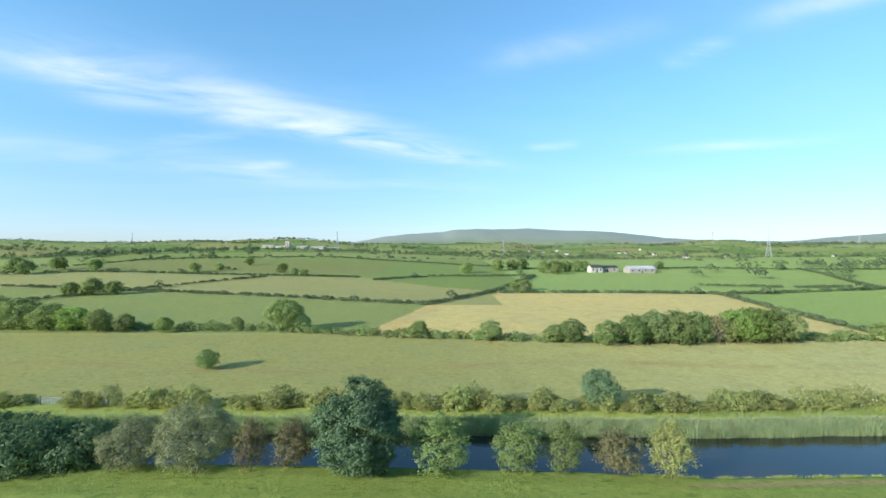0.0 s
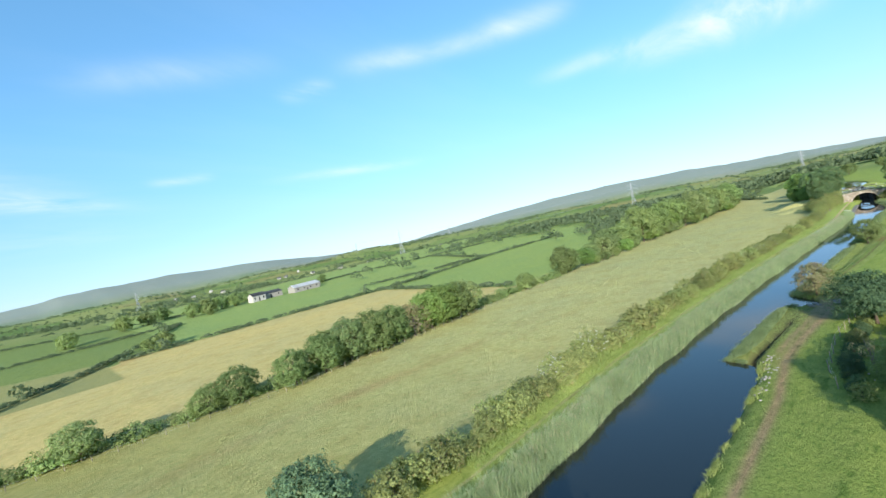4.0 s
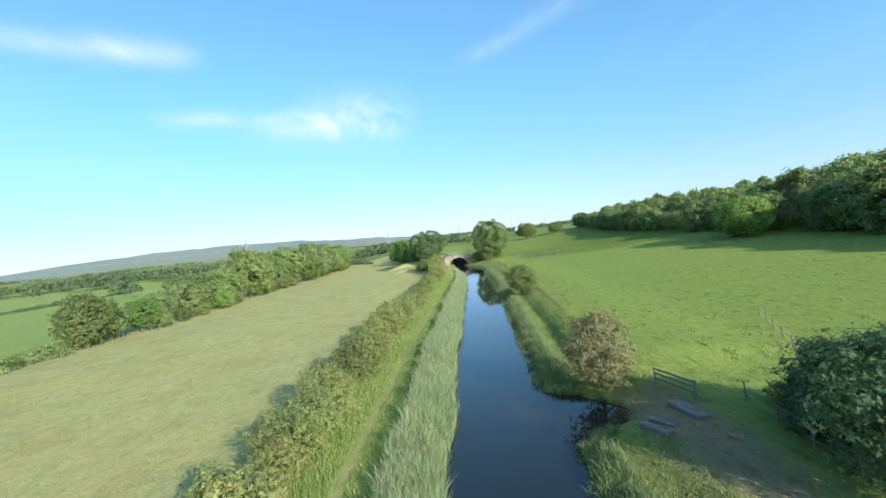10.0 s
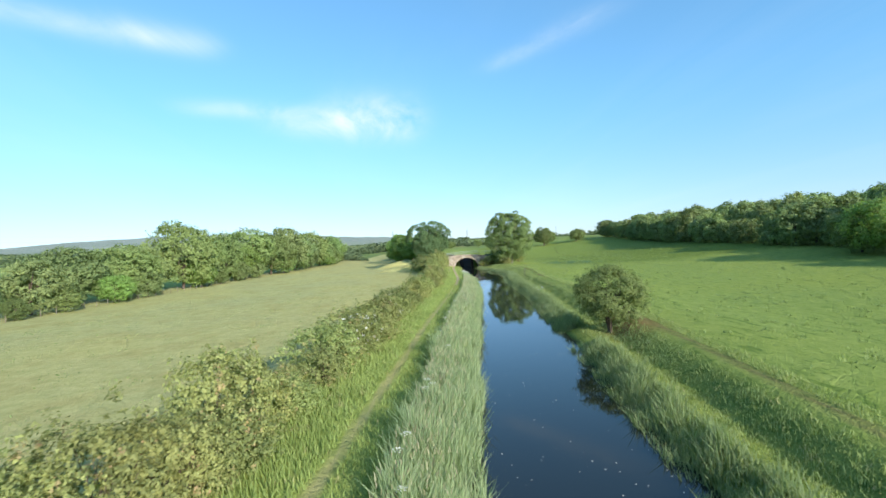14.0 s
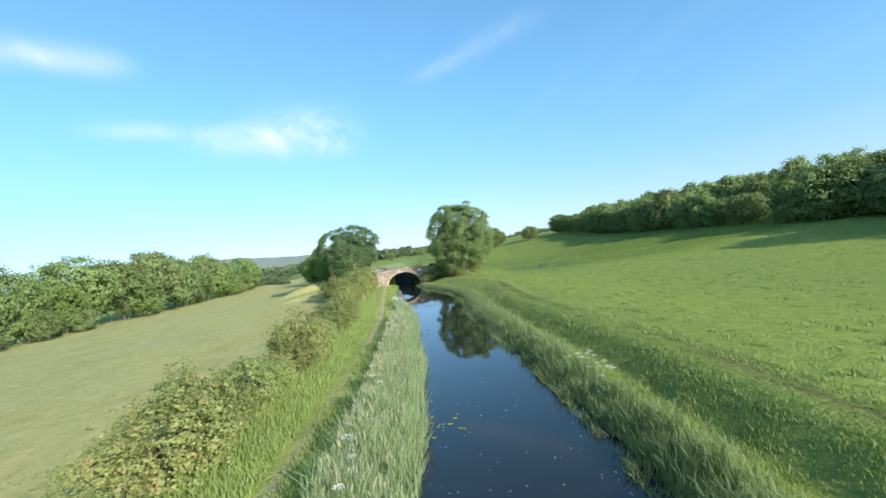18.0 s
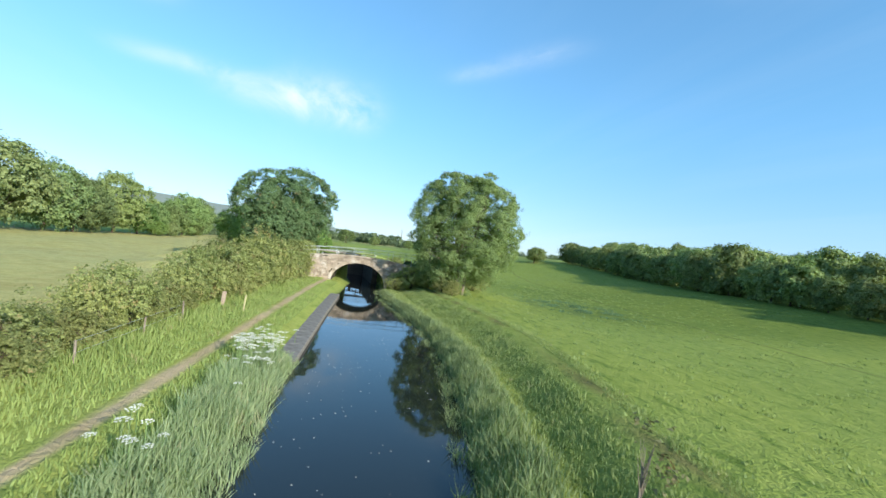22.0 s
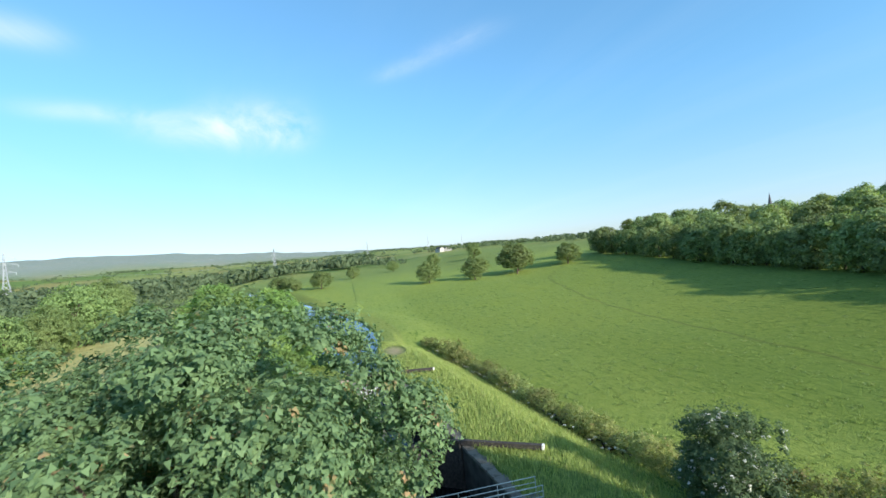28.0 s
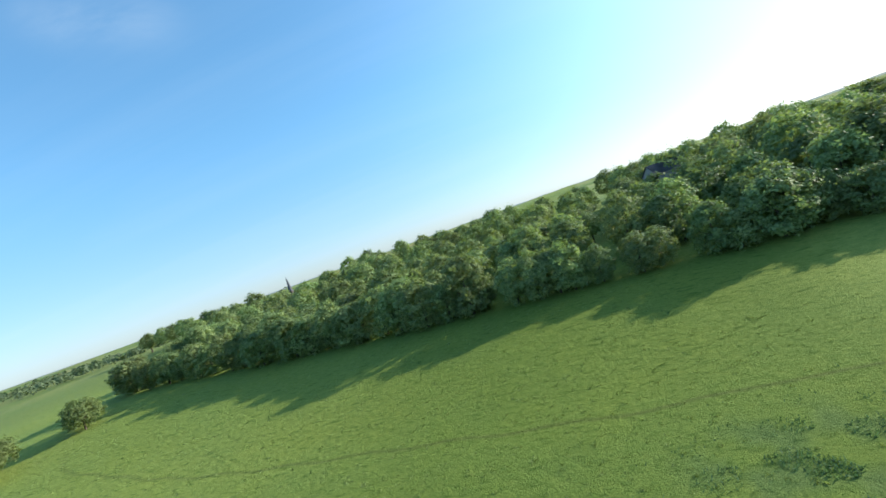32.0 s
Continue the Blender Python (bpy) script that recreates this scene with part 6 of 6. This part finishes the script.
def build_reeds():
    rng = np.random.default_rng(31)

    def stand(name, label, xs, ys, h, w, mat, lean=0.35, category="reeds", cap=None):
        z = land(xs, ys)
        if cap is not None:
            keep = z > cap
            xs, ys, z, h = xs[keep], ys[keep], z[keep], h[keep]
        v, f = blades(rng, xs, ys, np.maximum(z, -0.35) - 0.05, h, w * np.ones(len(xs)), lean)
        tagged(new(name, plant_mesh(name, v, f, mat)), label, category, kind="stuff")
    # towpath side reed bed
    n = 130000
    x = rng.uniform(-60, 232, n)
    wide = np.interp(x, [-60, 60, 130, 200, 226, 236, 262], [3.0, 3.0, 3.0, 2.9, 2.3, 0.9, 0.5])
    clump = 0.5 + 0.5 * np.sin(x * 0.35) * np.sin(x * 0.13 + 1)
    y = edge_l(x) - 0.7 + 0.5 * clump + wide * rng.uniform(0, 1, n)
    y = np.where(x > 232, edge_l(x) + 0.95 + 0.5 * rng.uniform(0, 1, n), y)
    h = rng.uniform(1.0, 1.75, n) * np.interp(x, [-60, 0, 130, 200, 232, 240], [1.1, 1.1, 1.0, 0.85, 0.55, 0.2]) * (0.35 + 0.65 * uneven(x, y))
    stand("reed_bed", "tall pale green reeds along the towpath edge", x, y, h, 0.018, REED, 0.6)
    # pale seed plumes over the landward side of the bed
    n = 15000
    x = rng.uniform(-20, 214, n)
    f = rng.uniform(0, 1, n) ** 0.7
    y = edge_l(x) + 0.2 + 2.3 * f
    v, f = blades(rng, x, y, land(x, y) + rng.uniform(0.75, 1.15, n) * (0.5 + 0.5 * uneven(x, y)), rng.uniform(0.16, 0.32, len(x)), 0.02 * np.ones(len(x)), 0.9)
    tagged(new("reed_plumes", plant_mesh("reed_plumes", v, f, PLUME)), "dry pinkish tan plumes above the reeds", "reeds", kind="stuff")
    # off side reed bed and the reed spit
    n = 90000
    x = rng.uniform(105, 274, n)
    y = edge_r(x) + 0.7 - rng.uniform(0, 1, n) ** 1.3 * np.interp(x, [105, 190, 215, 240, 274], [2.4, 2.6, 3.4, 2.6, 1.6])
    keep = (np.abs(x - 154) > 3.0)
    x, y = x[keep], y[keep]
    stand("reed_bed", "green reeds along the meadow edge of the canal", x, y, rng.uniform(0.3, 0.95, len(x)) * uneven(x, y) * np.interp(x, [105, 215, 240, 274], [1.0, 1.0, 0.7, 0.6]), 0.02, SEDGE, 0.75)
    n = 18000
    x = rng.uniform(72.8, 98, n)
    y = edge_r(x) + 0.5 - rng.uniform(0, 1, n) * np.interp(x, [72, 75, 80, 90, 98], [0.8, 2.4, 3.0, 2.6, 2.0])
    stand("reed_bed", "bright green reed spit jutting into the canal", x, y, rng.uniform(0.15, 0.6, n) * uneven(x, y), 0.022, SEDGE, 0.8)
    # tussocks on the eroded near bank
    n = 20000
    cx = rng.uniform(22, 72, 60)
    k = rng.integers(0, 60, n)
    x = cx[k] + rng.normal(0, 0.42, n)
    y = edge_r(cx[k]) + 0.2 + 0.6 * np.sin(cx[k] * 7) + rng.normal(0, 0.34, n)
    stand("grass_tussocks", "rounded grass tussocks on the crumbling bank", x, y, rng.uniform(0.14, 0.40, n), 0.03, GRASS, 0.95, "grass")
    # long grass: towpath verge, foot of the hedge, meadow bank, lock bank
    n = 120000
    x = rng.uniform(40, 275, n)
    pick = rng.random(n)
    y = edge_l(x) + np.where(pick < 0.42, rng.uniform(6.3, 8.4, n), np.where(pick < 0.75, rng.uniform(5.0, 6.4, n), rng.uniform(2.2, 4.35, n)))
    pc = edge_l(x) + np.interp(x, [-100, 120, 155, 230, 300], [4.6, 4.7, 4.7, 3.6, 2.9])
    y = np.where(x > 200, pc + np.where(rng.random(n) < 0.7, rng.uniform(0.45, 4.5, n), -rng.uniform(0.42, 1.9, n)), y)
    stand("long_grass", "lush long grass on the towpath verge", x, y, rng.uniform(0.15, 0.42, n) * np.interp(y - edge_l(x), [2, 5, 8], [0.8, 0.7, 1.7]), 0.018, GRASS, 0.7, "grass")
    n = 90000
    x = rng.uniform(105, 274, n)
    y = edge_r(x) - np.where(rng.random(n) < 0.8, rng.uniform(1.0, 1.6, n) + rng.uniform(0, 1, n) * (gully(x) - 2.1), gully(x) + rng.uniform(0.6, 1.6, n))
    stand("long_grass", "rank seeding grass on the meadow bank", x, y, rng.uniform(0.10, 0.32, n) * uneven(x, y), 0.016, VERGE, 0.7, "grass")
    n = 40000
    x = rng.uniform(287, 348, n)
    y = ditch(x) + 0.8 + rng.uniform(0, 1, n) * (lock_r(x) - 1.2 - ditch(x))
    keep = np.hypot((x - 340) / 3.8, (y - 58.4) / 1.8) > 1
    x, y = x[keep], y[keep]
    stand("long_grass", "long seeding grass on the bank beside the lock", x, y, rng.uniform(0.2, 0.55, len(x)), 0.02, GRASS, 0.7, "grass")
    n = 16000
    x = rng.uniform(276.8, 283, n)
    y = rng.uniform(48, 66, n)
    v, f = blades(rng, x, y, 4.6 - 0.0093 * (y - 57) ** 2, rng.uniform(0.08, 0.30, n), 0.016 * np.ones(n), 0.9)
    tagged(new("long_grass", plant_mesh("long_grass", v, f, TUSSOCK)), "long grass on the bridge track", "grass", kind="stuff")
    # rough tufts across the near meadows
    n = 60000
    x = np.concatenate([rng.uniform(100, 330, n // 2), rng.uniform(20, 220, n // 2)])
    y = np.concatenate([rng.uniform(8, 46, n // 2), rng.uniform(74, 118, n // 2)])
    ok = (y < edge_r(x) - 6) | (y > edge_l(x) + 11)
    ok &= noise_mask(x, y)
    stand("meadow_tufts", "uneven grass tufts across the grazed meadows", x[ok], y[ok], rng.uniform(0.06, 0.2, ok.sum()), 0.04, TUSSOCK, 0.9, "grass")

    # coarse tussocks that the cattle leave
    m = 3000
    cx = np.concatenate([rng.uniform(100, 330, m // 2), rng.uniform(285, 450, m // 2)])
    cy = np.concatenate([rng.uniform(-15, 46, m // 2), rng.uniform(-45, 44, m // 2)])
    k = np.repeat(np.arange(m), 14)
    x, y = cx[k] + rng.normal(0, 0.22, len(k)), cy[k] + rng.normal(0, 0.16, len(k))
    ok = (cy < edge_r(cx) - 6)[k] & ((cx < 285) | (cy < ditch(cx) - 2))[k]
    x, y = x[ok], y[ok]
    m = 5000
    x3, y3 = rng.normal(279, 6, m), rng.normal(19, 4.0, m)
    ok = noise_mask(x3, y3)
    stand("nettle_patch", "rank grey green nettles and docks in the meadow", x3[ok], y3[ok], rng.uniform(0.12, 0.4, ok.sum()), 0.06, LEAF["blue"], 0.9, "weeds")
    # rank dry grass between the cattle track and the reeds, thin between the ruts
    m = 9000
    x2 = rng.uniform(76, 97, m)
    low, high = track_line(x2) + 1.8, edge_r(x2) - 1.6
    y2 = low + rng.uniform(0, 1, m) ** 0.8 * np.maximum(high - low, 0.3)
    ok = noise_mask(x2 * 1.3, y2 * 1.6) | (rng.uniform(0, 1, m) < 0.3)
    stand("long_grass", "rank dry grass between the cattle track and the reeds", x2[ok], y2[ok], rng.uniform(0.05, 0.22, ok.sum()), 0.02, TUSSOCK, 0.8, "grass")
    stand("grass_tussocks", "coarse dark tussocks scattered over the grazed meadow", x, y, rng.uniform(0.10, 0.28, len(x)), 0.04, TUSSOCK, 0.9, "grass")


def noise_mask(x, y):
    return (np.sin(x * 0.9 + 2 * np.sin(y * 0.31)) + np.sin(y * 1.1 + 2 * np.sin(x * 0.27))) > 0.35


def build_flowers():
    """Umbels of white flowers on thin stems."""
    rng = np.random.default_rng(41)
    bm = bmesh.new()
    rod(bm, (0, 0, 0), (0.03, 0.02, 0.95), 0.012, 4)
    stem = finish(bm, "stem", LEAF["ash"])
    bm = bmesh.new()
    for k in range(13):
        a, r = k * 2.4, 0.05 * math.sqrt(k)
        c = Vector((0.03 + r * math.cos(a), 0.02 + r * math.sin(a), 0.97 - r * 0.25))
        vs = [bm.verts.new(c + Vector((0.035 * math.cos(w), 0.035 * math.sin(w), 0.006 * (-1) ** i))) for i, w in enumerate(np.linspace(0, 6.28, 6, endpoint=False))]
        bm.faces.new(vs)
    head = finish(bm, "flower_head", BLOSSOM)
    spots = [(rng.normal(229.8, 1.5), None, rng.uniform(0.3, 2.2)) for _ in range(110)] + [(rng.normal(208, 9), None, rng.uniform(0.6, 2.6)) for _ in range(40)] + [(rng.normal(184, 2.5), -1, rng.uniform(0.6, 1.8)) for _ in range(14)] + [(rng.uniform(120, 190), None, rng.uniform(1.4, 2.6)) for _ in range(40)]
    spots += [(rng.uniform(300, 345), "d", rng.uniform(0.6, 3.0)) for _ in range(60)]
    for x, side, d in spots:
        y = float(edge_l(x)) + d if side is None else float(edge_r(x)) - d if side == -1 else float(ditch(x)) + d
        s = rng.uniform(0.8, 1.35)
        root = thing("cow_parsley", "white flowering cow parsley among bank grass", "flower", "cow parsley on the banks")
        root.matrix_basis = Matrix.Translation((x, y, ground_at(x, y) - 0.05)) @ Matrix.Rotation(rng.uniform(0, 6), 4, "Z") @ Matrix.Diagonal((0.85 * s, 0.85 * s, (1.1 if x < 234 else 0.9) * s, 1))
        part_of("stem", stem, root), part_of("flower_head", head, root)


def build_floating():
    """Specks of leaf and fluff on the water, and a patch of lily pads."""
    rng = np.random.default_rng(51)
    n = 900
    x = np.concatenate([rng.uniform(120, 274, 500), rng.normal(170, 4, 140), rng.normal(236, 8, 260)])
    f = rng.uniform(0.08, 0.92, n)
    y = edge_r(x) + (edge_l(x) - edge_r(x)) * f
    a = rng.uniform(0, 6.28, n)
    s = rng.uniform(0.010, 0.036, n)
    v = np.stack([np.stack([x + s * np.cos(a + k * 1.257), y + s * np.sin(a + k * 1.257), np.full(n, 0.006)], 1) for k in range(5)], 1).reshape(-1, 3)
    tagged(new("floating_specks", plant_mesh("floating_specks", v, np.arange(5 * n).reshape(-1, 5), plain("pale fluff", (0.50, 0.48, 0.42), 0.9, 0.2))), "pale leaf litter floating on the water", "litter", kind="stuff")
    n = 48
    x = np.concatenate([rng.normal(205.5, 1.2, 16), rng.normal(182.5, 0.8, 20), rng.normal(84, 4, 12)])
    y = np.where(x > 100, edge_l(x) - np.abs(rng.normal(0.9, 0.6, n)), edge_r(x) + np.abs(rng.normal(0.6, 0.4, n)))
    a, s = rng.uniform(0, 6.28, n), rng.uniform(0.06, 0.13, n)
    v = np.stack([np.stack([x + s * np.cos(a + k * 0.785), y + s * np.sin(a + k * 0.785), np.full(n, 0.012)], 1) for k in range(8)], 1).reshape(-1, 3)
    tagged(new("lily_pads", plant_mesh("lily_pads", v, np.arange(8 * n).reshape(-1, 8), LILY)), "small yellow green lily pads beside the reeds", "water plant", kind="stuff")


build_reeds()
build_flowers()
build_floating()
